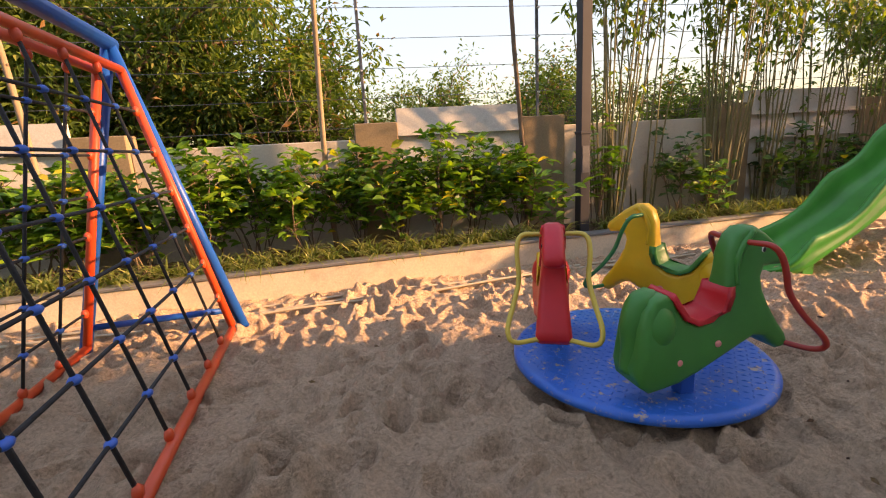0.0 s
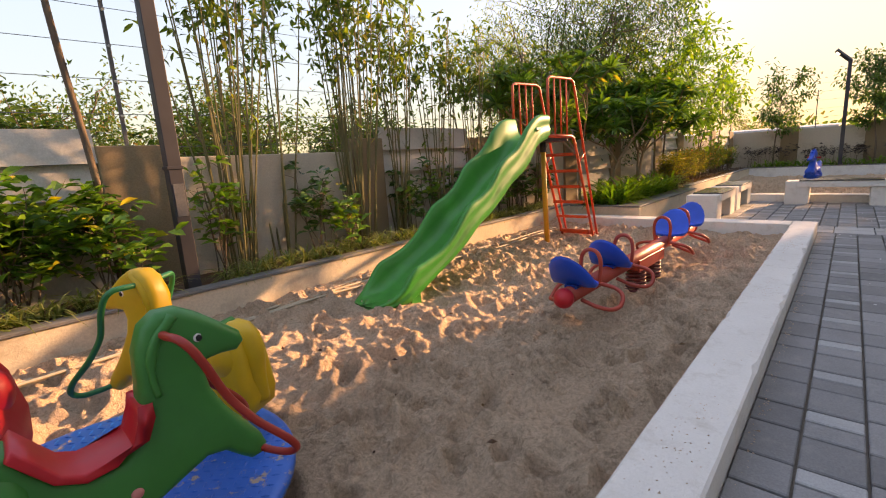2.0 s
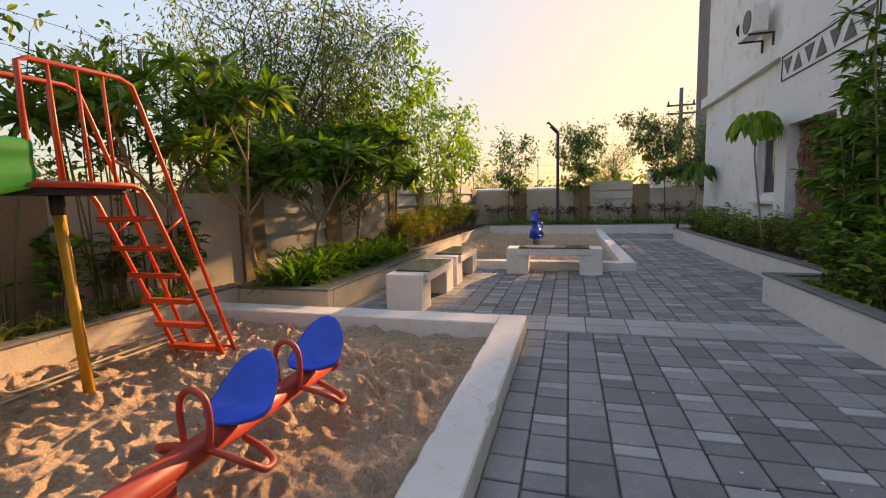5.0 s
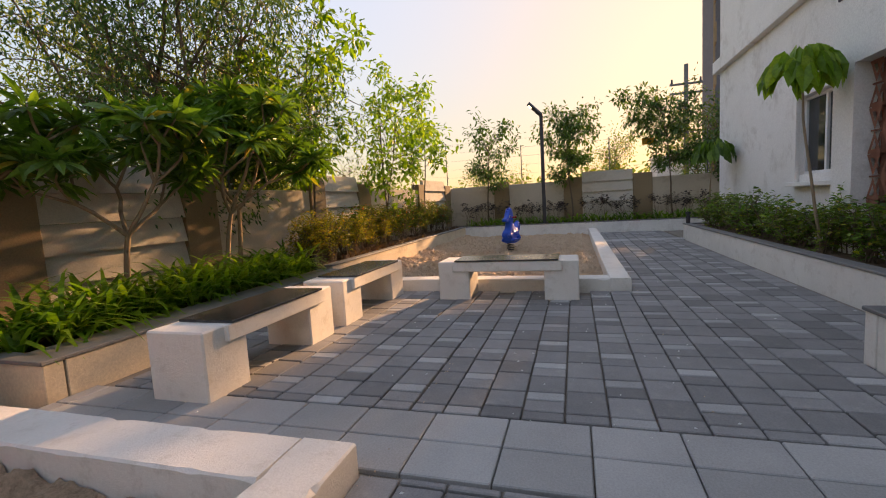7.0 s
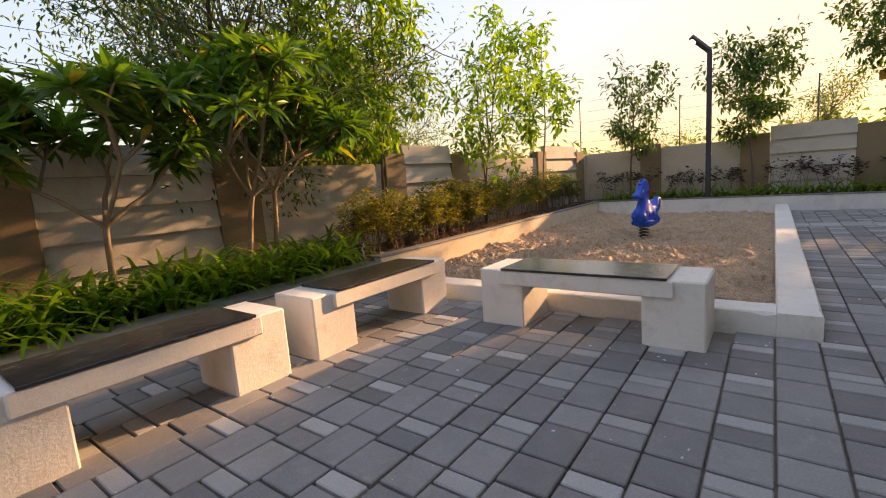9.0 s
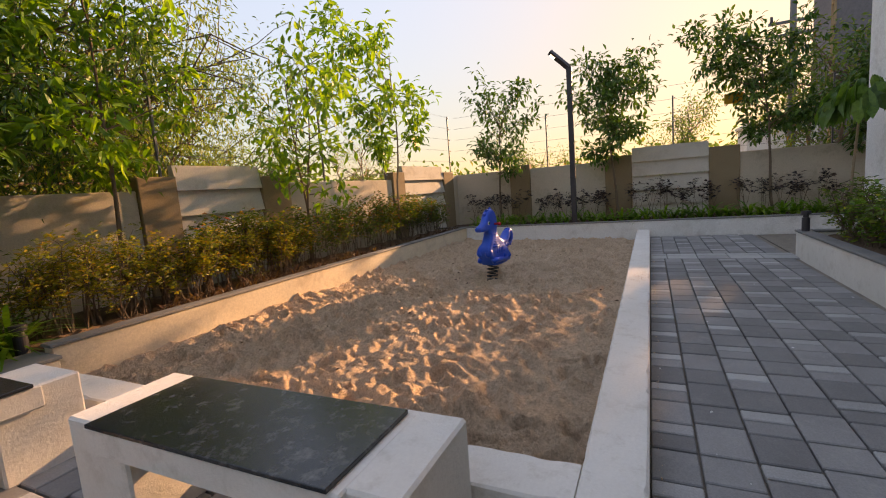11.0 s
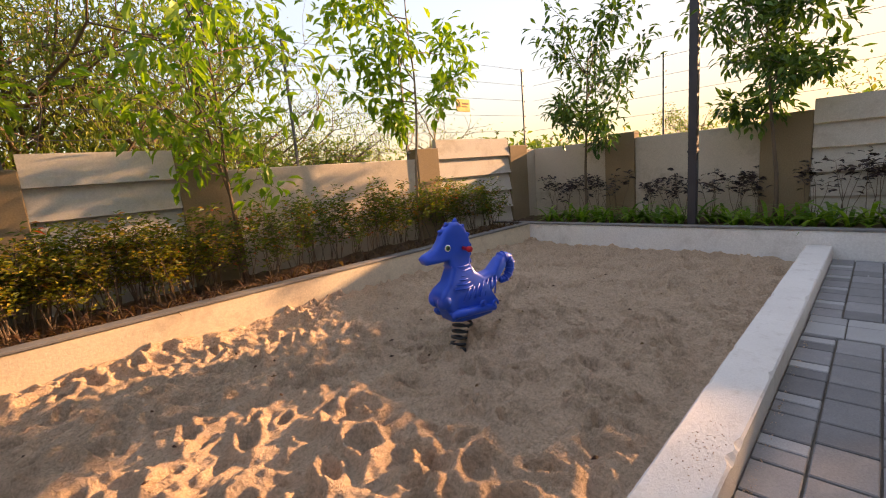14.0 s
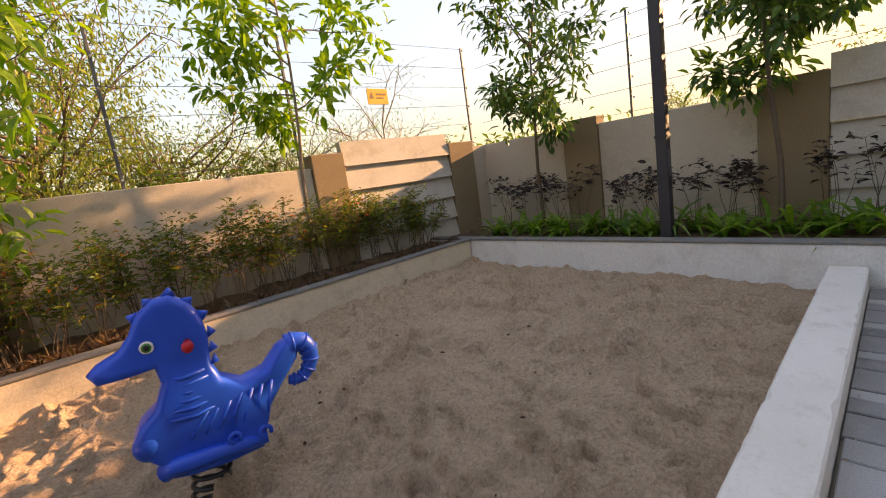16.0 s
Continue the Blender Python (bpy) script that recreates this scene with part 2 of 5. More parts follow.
G = lambda *c: c
LF_SHRUB = leaf_mat("shrub_leaf", [(0.0, G(0.054, 0.128, 0.019)), (0.5, G(0.115, 0.243, 0.027)), (0.9, G(0.203, 0.324, 0.034)), (0.97, G(0.567, 0.446, 0.041))], 0.4)
LF_BAMBOO = leaf_mat("bamboo_leaf", [(0.0, G(0.054, 0.099, 0.016)), (0.6, G(0.117, 0.180, 0.027)), (0.93, G(0.216, 0.252, 0.041)), (0.98, G(0.378, 0.306, 0.045))], 0.5, 0.42)
LF_DARK = leaf_mat("dark_leaf", [(0.0, G(0.027, 0.072, 0.018)), (0.6, G(0.068, 0.150, 0.027)), (1.0, G(0.128, 0.225, 0.038))], 0.4, 0.18)
LF_PLUM = leaf_mat("plumeria_leaf", [(0.0, G(0.045, 0.101, 0.018)), (0.6, G(0.090, 0.185, 0.027)), (0.95, G(0.158, 0.270, 0.040)), (0.99, G(0.383, 0.304, 0.045))], 0.35, 0.35)
LF_BRIGHT = leaf_mat("bright_leaf", [(0.0, G(0.086, 0.184, 0.016)), (0.5, G(0.161, 0.287, 0.023)), (1.0, G(0.276, 0.380, 0.034))], 0.4, 0.42)
LF_GOLD = leaf_mat("golden_leaf", [(0.0, G(0.083, 0.110, 0.020)), (0.45, G(0.209, 0.220, 0.028)), (0.8, G(0.352, 0.297, 0.033)), (0.95, G(0.418, 0.242, 0.033))], 0.5, 0.35)
LF_IXORA = leaf_mat("ixora_leaf", [(0.0, G(0.050, 0.094, 0.020)), (0.55, G(0.110, 0.165, 0.024)), (0.86, G(0.242, 0.253, 0.033)), (0.975, G(0.440, 0.176, 0.055)), (0.99, G(0.605, 0.099, 0.055))], 0.5, 0.35)
LF_STRAP = leaf_mat("strap_leaf", [(0.0, G(0.066, 0.154, 0.015)), (0.6, G(0.132, 0.264, 0.022)), (1.0, G(0.220, 0.341, 0.033))], 0.35, 0.4)
LF_GRASS = leaf_mat("spider_grass", [(0.0, G(0.099, 0.154, 0.028)), (0.5, G(0.209, 0.242, 0.066)), (1.0, G(0.396, 0.385, 0.154))], 0.5, 0.35)
LF_DRY = leaf_mat("bronze_leaf", [(0.0, G(0.050, 0.024, 0.018)), (0.6, G(0.121, 0.061, 0.033)), (1.0, G(0.220, 0.132, 0.055))], 0.5, 0.25)
LF_PURPLE = leaf_mat("purple_leaf", [(0.0, G(0.024, 0.015, 0.020)), (0.7, G(0.055, 0.031, 0.035)), (1.0, G(0.094, 0.066, 0.050))], 0.4, 0.2)
LF_WOOD = leaf_mat("woodland_leaf", [(0.0, G(0.046, 0.089, 0.018)), (0.5, G(0.104, 0.166, 0.031)), (0.9, G(0.177, 0.229, 0.042)), (0.97, G(0.270, 0.146, 0.052))], 0.6, 0.4)
LF_FEATHER = leaf_mat("feathery_leaf", [(0.0, G(0.091, 0.143, 0.031)), (0.6, G(0.182, 0.234, 0.046)), (1.0, G(0.299, 0.312, 0.065))], 0.6, 0.4)

# ---- geometry kit ----
class Geo:
    """Collects vertices and faces of one mesh."""

    def __init__(self):
        self.v, self.f, self.n = [], [], 0

    def add(self, verts, faces):
        self.v.append(np.asarray(verts, dtype=float).reshape(-1, 3))
        self.f.extend([tuple(i + self.n for i in f) for f in faces])
        self.n += len(self.v[-1])
        return self

    def box(self, x0, x1, y0, y1, z0, z1, c=0.004):
        if c <= 0:
            vs = [(x, y, z) for x in (x0, x1) for y in (y0, y1) for z in (z0, z1)]
            return self.add(vs, [(0, 1, 3, 2), (4, 6, 7, 5), (0, 4, 5, 1), (2, 3, 7, 6), (0, 2, 6, 4), (1, 5, 7, 3)])
        c = min(c, (x1 - x0) * 0.4, (y1 - y0) * 0.4, (z1 - z0) * 0.4)
        lo, hi, vs, idx = (x0, y0, z0), (x1, y1, z1), [], {}
        for s in [(a, b, d) for a in (0, 1) for b in (0, 1) for d in (0, 1)]:
            for ax in range(3):
                p = [(hi[k] if s[k] else lo[k]) + (0 if k == ax else (-c if s[k] else c)) for k in range(3)]
                idx[s, ax] = len(vs)
                vs.append(p)
        fs = []
        for ax in range(3):
            o = [k for k in range(3) if k != ax]
            for s in (0, 1):
                cs = []
                for a, b in ((0, 0), (1, 0), (1, 1), (0, 1)):
                    t = [0, 0, 0]
                    t[ax], t[o[0]], t[o[1]] = s, a, b
                    cs.append(idx[tuple(t), ax])
                fs.append(cs if (s == 1) == (ax != 1) else cs[::-1])
            for a in (0, 1):
                for b in (0, 1):
                    t0, t1 = [0, 0, 0], [0, 0, 0]
                    t0[o[0]] = t1[o[0]] = a
                    t0[o[1]] = t1[o[1]] = b
                    t1[ax] = 1
                    t0, t1 = tuple(t0), tuple(t1)
                    q = [idx[t0, o[0]], idx[t1, o[0]], idx[t1, o[1]], idx[t0, o[1]]]
                    fs.append(q if (a == b) == (ax != 1) else q[::-1])
        for s in [(a, b, d) for a in (0, 1) for b in (0, 1) for d in (0, 1)]:
            q = [idx[s, 0], idx[s, 1], idx[s, 2]]
            fs.append(q if sum(s) % 2 else q[::-1])
        return self.add(vs, fs)

    def tube(self, pts, r, n=8, closed=False, caps=True):
        p = np.asarray(pts, dtype=float)
        m = len(p)
        rr = np.full(m, float(r)) if np.isscalar(r) else np.asarray(r, dtype=float)
        if closed:
            t = np.roll(p, -1, 0) - np.roll(p, 1, 0)
        else:
            t = np.gradient(p, axis=0)
        t /= np.linalg.norm(t, axis=1)[:, None] + 1e-12
        u = np.cross(t[0], (0, 0, 1) if abs(t[0][2]) < 0.9 else (1, 0, 0))
        u /= np.linalg.norm(u)
        a = np.linspace(0, 2 * math.pi, n, endpoint=False)
        vs = []
        for i in range(m):
            u = u - t[i] * np.dot(u, t[i])
            u /= np.linalg.norm(u) + 1e-12
            w = np.cross(t[i], u)
            vs.append(p[i] + rr[i] * (np.cos(a)[:, None] * u + np.sin(a)[:, None] * w))
        fs = []
        for i in range(m if closed else m - 1):
            j = (i + 1) % m
            for k in range(n):
                l = (k + 1) % n
                fs.append((i * n + k, i * n + l, j * n + l, j * n + k))
        if caps and not closed:
            fs += [tuple(range(n))[::-1], tuple(range((m - 1) * n, m * n))]
        return self.add(np.concatenate(vs), fs)

    def ball(self, c, r, n=12, m=8, squash=(1, 1, 1)):
        vs, fs = [], []
        for i in range(m + 1):
            th = math.pi * i / m
            for k in range(n):
                ph = 2 * math.pi * k / n
                vs.append((c[0] + r * squash[0] * math.sin(th) * math.cos(ph), c[1] + r * squash[1] * math.sin(th) * math.sin(ph), c[2] + r * squash[2] * math.cos(th)))
        for i in range(m):
            for k in range(n):
                l = (k + 1) % n
                fs.append((i * n + k, (i + 1) * n + k, (i + 1) * n + l, i * n + l))
        return self.add(vs, fs)

    def lathe(self, c, prof, n=48):
        vs, fs = [], []
        for r, z in prof:
            for k in range(n):
                a = 2 * math.pi * k / n
                vs.append((c[0] + r * math.cos(a), c[1] + r * math.sin(a), c[2] + z))
        for i in range(len(prof) - 1):
            for k in range(n):
                l = (k + 1) % n
                fs.append((i * n + k, i * n + l, (i + 1) * n + l, (i + 1) * n + k))
        return self.add(vs, fs)

    def sheet(self, xs, ys, zf):
        nx, ny = len(xs), len(ys)
        X, Y = np.meshgrid(xs, ys, indexing="ij")
        vs = np.stack([X, Y, zf(X, Y)], -1).reshape(-1, 3)
        return self.add(vs, [(i * ny + j, (i + 1) * ny + j, (i + 1) * ny + j + 1, i * ny + j + 1) for i in range(nx - 1) for j in range(ny - 1)])

    def leaves(self, p, d, length, width, fold=0.25, seed=0, oval=False):
        """Folded leaves: bases p, directions d, arrays of N x 3. oval: pointed ovals in place of narrow blades."""
        rg = np.random.RandomState(seed)
        n = len(p)
        d = d / (np.linalg.norm(d, axis=1)[:, None] + 1e-9)
        s = np.cross(d, np.tile((0, 0, 1.0), (n, 1)) + rg.normal(0, 0.35, (n, 3)))
        s /= np.linalg.norm(s, axis=1)[:, None] + 1e-9
        up = np.cross(s, d)
        L = (length * rg.uniform(0.65, 1.25, n))[:, None]
        W = (width * rg.uniform(0.75, 1.2, n))[:, None]
        at = lambda u, w, dip: p + d * L * u + s * W * w + up * (W * abs(w) * 2 * fold - L * dip)
        i = np.arange(n)[:, None]
        if oval:
            vs = np.stack([p, at(0.28, 0.42, 0.0), at(0.62, 0.46, 0.03), at(1.0, 0, 0.16), at(0.62, -0.46, 0.03), at(0.28, -0.42, 0.0), at(0.5, 0, 0.0)], 1)
            fs = np.concatenate([i * 7 + q for q in ([0, 6, 1], [1, 6, 2], [2, 6, 3], [3, 6, 4], [4, 6, 5], [5, 6, 0])], 0)
        else:
            vs = np.stack([p, at(0.45, 0.5, 0), at(1.0, 0, 0.12), at(0.45, -0.5, 0)], 1)
            fs = np.concatenate([i * 4 + q for q in ([0, 2, 1], [0, 3, 2])], 0)
        return self.add(vs.reshape(-1, 3), fs.tolist())

    def straps(self, base, n, length, width, seed=0, spread=0.05, lift=0.9, seg=4):
        """A rosette of arching strap leaves."""
        rg = np.random.RandomState(seed)
        for _ in range(n):
            a, L = rg.uniform(0, 2 * math.pi), length * rg.uniform(0.6, 1.15)
            d, s = np.array((math.cos(a), math.sin(a), 0)), np.array((-math.sin(a), math.cos(a), 0))
            o = np.asarray(base, dtype=float) + d * rg.uniform(0, spread)
            up = lift * rg.uniform(0.55, 1.1)
            vs = []
            for k in range(seg + 1):
                t = k / seg
                c = o + d * L * (0.22 * t + 0.55 * t * t) + np.array((0, 0, L * (1.15 * up * t - 0.66 * t * t)))
                w = width * (0.7 + 0.6 * t if t < 0.5 else 2.0 * (1 - t)) * 0.5 + 0.0008
                vs += [c - s * w, c + s * w]
            self.add(vs, [(2 * k, 2 * k + 1, 2 * k + 3, 2 * k + 2) for k in range(seg)])
        return self

    def mesh(self, name, smooth=False):
        me = bpy.data.meshes.new(name)
        me.from_pydata(np.concatenate(self.v).tolist(), [], self.f)
        if smooth:
            me.polygons.foreach_set("use_smooth", [True] * len(me.polygons))
        me.update()
        return me


def thing(name, label, category, group="", at=(0, 0, 0), turn=0.0):
    ob = new(name)
    ob.empty_display_size = 0.1
    ob.matrix_world = pose(*at, 0, 0, turn)
    return tagged(ob, label, category, group)


def part(name, geo, material, parent, label="", smooth=False, kind=""):
    me = geo if isinstance(geo, bpy.types.Mesh) else geo.mesh(name, smooth)
    if not me.materials:
        me.materials.append(material)
    ob = new(name, me)
    ob.parent = parent
    return tagged(ob, label, kind=kind)


def single(name, geo, material, label, category, group="", kind="", smooth=False):
    me = geo.mesh(name, smooth)
    me.materials.append(material)
    return tagged(new(name, me), label, category, group, kind)


def setting(name, geo, material, label="", smooth=False):
    return single(name, geo, material, label, "", "", "structure", smooth)


def curve_pts(pts, n=6, closed=False):
    """A smooth line through points."""
    p = [np.asarray(q, dtype=float) for q in pts]
    out, m = [], len(p)
    for i in range(m if closed else m - 1):
        a, b = p[i], p[(i + 1) % m]
        pa = p[i - 1] if (closed or i > 0) else a
        pb = p[(i + 2) % m] if (closed or i + 2 < m) else b
        for k in range(n):
            t = k / n
            out.append(0.5 * (2 * a + (b - pa) * t + (2 * pa - 5 * a + 4 * b - pb) * t * t + (3 * a - pa - 3 * b + pb) * t ** 3))
    if not closed:
        out.append(p[-1])
    return np.array(out)


def solid_profile(name, outline, half, round_r=0.02, segments=3):
    """A rounded solid from a side outline in (u, z); half(u, z) is its half thickness."""
    bm = bmesh.new()
    vs = [bm.verts.new((u, 0, z)) for u, z in outline]
    face = bm.faces.new(vs)
    out = bmesh.ops.extrude_face_region(bm, geom=[face])
    for v in (g for g in out["geom"] if isinstance(g, bmesh.types.BMVert)):
        v.co.y = 1.0
    for v in bm.verts:
        h = half(v.co.x, v.co.z)
        v.co.y = h if v.co.y > 0.5 else -h
    bmesh.ops.recalc_face_normals(bm, faces=bm.faces)
    rim = [e for e in bm.edges if abs(e.verts[0].co.y + e.verts[1].co.y) > 1e-6 and any(len(f.verts) > 4 for f in e.link_faces)]
    bmesh.ops.bevel(bm, geom=rim, offset=round_r, segments=segments, affect="EDGES", profile=0.5, clamp_overlap=True)
    bmesh.ops.triangulate(bm, faces=[f for f in bm.faces if len(f.verts) > 4])
    me = bpy.data.meshes.new(name)
    bm.to_mesh(me)
    bm.free()
    me.polygons.foreach_set("use_smooth", [True] * len(me.polygons))
    return me


# ---- the large structure ----
def value_noise(X, Y, cell, seed):
    rg = np.random.RandomState(seed)
    T = rg.rand(256, 256)
    gx, gy = X / cell + 1000.3, Y / cell + 1000.7
    ix, iy = np.floor(gx).astype(int), np.floor(gy).astype(int)
    fx, fy = gx - ix, gy - iy
    fx, fy = fx * fx * (3 - 2 * fx), fy * fy * (3 - 2 * fy)
    at = lambda a, b: T[a % 256, b % 256]
    return (at(ix, iy) * (1 - fx) + at(ix + 1, iy) * fx) * (1 - fy) + (at(ix, iy + 1) * (1 - fx) + at(ix + 1, iy + 1) * fx) * fy


def sand_height(seed, x0, x1, y0, y1, prints, base):
    rg = np.random.RandomState(seed)
    px, py = rg.uniform(x0, x1, prints), rg.uniform(y0, y1, prints)
    pa, pl = rg.uniform(0, math.pi, prints), rg.uniform(0.055, 0.14, prints)
    depth = rg.uniform(0.016, 0.058, prints)

    def z(X, Y):
        h = base + 0.050 * (value_noise(X, Y, 0.9, seed) - 0.5) + 0.036 * (value_noise(X, Y, 0.22, seed + 1) - 0.5) + 0.036 * (value_noise(X, Y, 0.11, seed + 2) - 0.5) - 0.045 * np.abs(value_noise(X, Y, 0.15, seed + 4) - 0.5) + 0.024 * (value_noise(X, Y, 0.05, seed + 3) - 0.5) + 0.016 * (value_noise(X, Y, 0.030, seed + 5) - 0.5)
        for a, b, t, l, d in zip(px, py, pa, pl, depth):
            near = (np.abs(X - a) < 0.45) & (np.abs(Y - b) < 0.45)
            dx, dy = X[near] - a, Y[near] - b
            u, w = dx * math.cos(t) + dy * math.sin(t), -dx * math.sin(t) + dy * math.cos(t)
            q = (u / l) ** 2 + (w / (l * 0.5)) ** 2
            h[near] += d * (-1.2 * np.exp(-q * 1.3) + 0.75 * np.exp(-((np.sqrt(q) - 1.45) ** 2) * 5))
        edge = np.clip((Y - (y1 - 0.7)) / 0.7, 0, 1)
        return h + 0.07 * edge ** 2
    return z


def wall_y(x):
    """The slanting boundary wall's inner face."""
    return 5.62 - 0.062 * x


# ground
setting("ground", Geo().sheet(np.linspace(-260, 320, 30), np.linspace(-280, 300, 30), lambda X, Y: X * 0 - 0.12), GROUND, "dry bare ground with sparse weeds")
# sand pits
PIT1 = dict(x0=-7.0, x1=9.80, y0=0.57, y1=4.38)
PIT2 = dict(x0=14.85, x1=24.30, y0=-1.18, y1=3.13)
setting("sand_pit_1", Geo().sheet(np.concatenate([np.linspace(-7.0, -2.6, 110), np.linspace(-2.58, 9.80, 780)]), np.linspace(0.57, 4.38, 250), sand_height(3, -3.0, 9.8, 0.6, 4.3, 1300, 0.0)), SAND, "trampled loose sand with footprints", True)
setting("sand_pit_2", Geo().sheet(np.linspace(14.85, 24.30, 580), np.linspace(-1.18, 3.13, 270), sand_height(7, 14.9, 24.2, -1.1, 3.1, 850, -0.02)), SAND, "trampled loose sand with footprints", True)
# paving bed under the stones
setting("paving_bed", Geo().box(-9.0, 14.56, -3.50, 0.285, -0.10, -0.030, 0).box(14.562, 24.27, -3.50, -1.435, -0.10, -0.030, 0).box(10.165, 14.56, 0.287, 2.955, -0.10, -0.0305, 0), JOINT, "sandy joints between paving stones")
# kerbs
KZ = 0.165


def kerb(name, x0, x1, y0, y1, z=KZ):
    """A kerb whose top edges are worn and chipped along its length."""
    rg = np.random.RandomState(int(x0 * 10) % 97)
    along_x = x1 - x0 > y1 - y0
    a0, a1, b0, b1 = (x0, x1, y0, y1) if along_x else (y0, y1, x0, x1)
    n = int((a1 - a0) / 0.035)
    us = np.linspace(a0, a1, n + 1)
    wear = []
    for side in (0, 1):
        w = 0.008 + 0.006 * value_noise(us, us * 0 + side, 0.12, 31 + side)
        for c in rg.uniform(a0, a1, int((a1 - a0) * 1.6)):
            w += rg.uniform(0.004, 0.020) * np.exp(-((us - c) / rg.uniform(0.02, 0.07)) ** 2)
        wear.append(w)
    sag = 0.004 * (value_noise(us, us * 0, 0.5, 40) - 0.5)
    vs = []
    for u, l, r, d in zip(us, wear[0], wear[1], sag):
        for b, h in ((b0, -0.11), (b0, z + d - l), (b0 + l, z + d), (b1 - r, z + d), (b1, z + d - r), (b1, -0.11)):
            vs.append((u, b, h) if along_x else (b, u, h))
    fs = [(i * 6 + k, (i + 1) * 6 + k, (i + 1) * 6 + (k + 1) % 6, i * 6 + (k + 1) % 6) for i in range(n) for k in range(6)]
    fs += [tuple(range(6)), tuple(range(n * 6 + 5, n * 6 - 1, -1))]
    if along_x:
        fs = [f[::-1] for f in fs]
    setting(name, Geo().add(vs, fs), KERB, "chipped white-painted concrete kerb round the sand")


kerb("kerb_1", -7.0, 10.16, 0.29, 0.585)
kerb("kerb_2", 9.81, 10.16, 0.587, 4.37)
kerb("kerb_3", 14.57, 24.27, -1.43, -1.16)
kerb("kerb_4", 14.57, 14.85, -1.158, 3.10)


def planter_wall(name, x0, x1, y0, y1, z, mat, cope=0.03, over=0.015):
    g = Geo().box(x0, x1, y0, y1, -0.11, z - cope, 0.006)
    ob = setting(name, g, mat, "cream-plastered low planter wall")
    part("coping", Geo().box(x0 - over, x1 + over, y0 - over, y1 + over, z - cope + 0.002, z + 0.002, 0.005), COPING, ob, "grey stone coping")
    return ob


planter_wall("planter_wall_1", -7.0, 10.48, 4.375, 4.50, 0.34, CREAM)
planter_wall("planter_wall_2", 10.50, 10.64, 2.96, 4.50, 0.31, CREAM)
planter_wall("planter_wall_3", 10.655, 14.80, 2.96, 3.36, 0.31, CREAM)
planter_wall("planter_wall_4", 14.83, 24.27, 3.125, 3.26, 0.38, CREAM)
planter_wall("planter_wall_5", 24.29, 24.42, -6.0, 4.05, 0.38, WHITEWALL)
planter_wall("planter_wall_6", 6.0, 11.95, -2.80, -2.66, 0.40, KERB)
planter_wall("planter_wall_7", 12.10, 21.30, -3.62, -3.48, 0.40, KERB)
planter_wall("planter_wall_8", 11.96, 12.09, -3.62, -2.66, 0.40, KERB)
planter_wall("planter_wall_9", 21.31, 21.44, -4.5, -3.48, 0.40, KERB)
setting("paving_slab_edge", Geo().box(21.45, 24.28, -6.0, -3.51, -0.10, -0.02, 0), JOINT)
# soil in the planters
soil_noise = lambda b: (lambda X, Y: b + 0.05 * (value_noise(X, Y, 0.3, 5) - 0.5) + 0.04 * (value_noise(X, Y, 0.08, 6) - 0.5))
setting("soil_1", Geo().sheet(np.linspace(-8, 10.41, 200), np.linspace(4.49, 6.2, 24), soil_noise(0.27)), EARTH, "dark planter soil")
setting("soil_2", Geo().sheet(np.linspace(10.57, 14.82, 60), np.linspace(3.35, 5.3, 24), soil_noise(0.24)), EARTH, "dark planter soil")
setting("soil_3", Geo().sheet(np.linspace(14.82, 26.2, 130), np.linspace(3.25, 5.0, 24), soil_noise(0.31)), EARTH, "dark planter soil")
setting("soil_4", Geo().sheet(np.linspace(24.41, 26.2, 26), np.linspace(-8, 3.26, 100), soil_noise(0.32)), EARTH, "dark planter soil")
setting("soil_5", Geo().sheet(np.linspace(6.0, 11.97, 60), np.linspace(-4.4, -2.79, 24), soil_noise(0.33)), EARTH, "dark planter soil")
setting("soil_6", Geo().sheet(np.linspace(12.0, 21.32, 90), np.linspace(-4.6, -3.61, 24), soil_noise(0.33)), EARTH, "dark planter soil")


# boundary wall: low plastered bays, brown piers and lapped precast panels
def along_wall(ob):
    ob.matrix_world = Matrix.Translation((0, 5.62, 0)) @ Matrix.Rotation(-math.atan(0.062), 4, "Z")


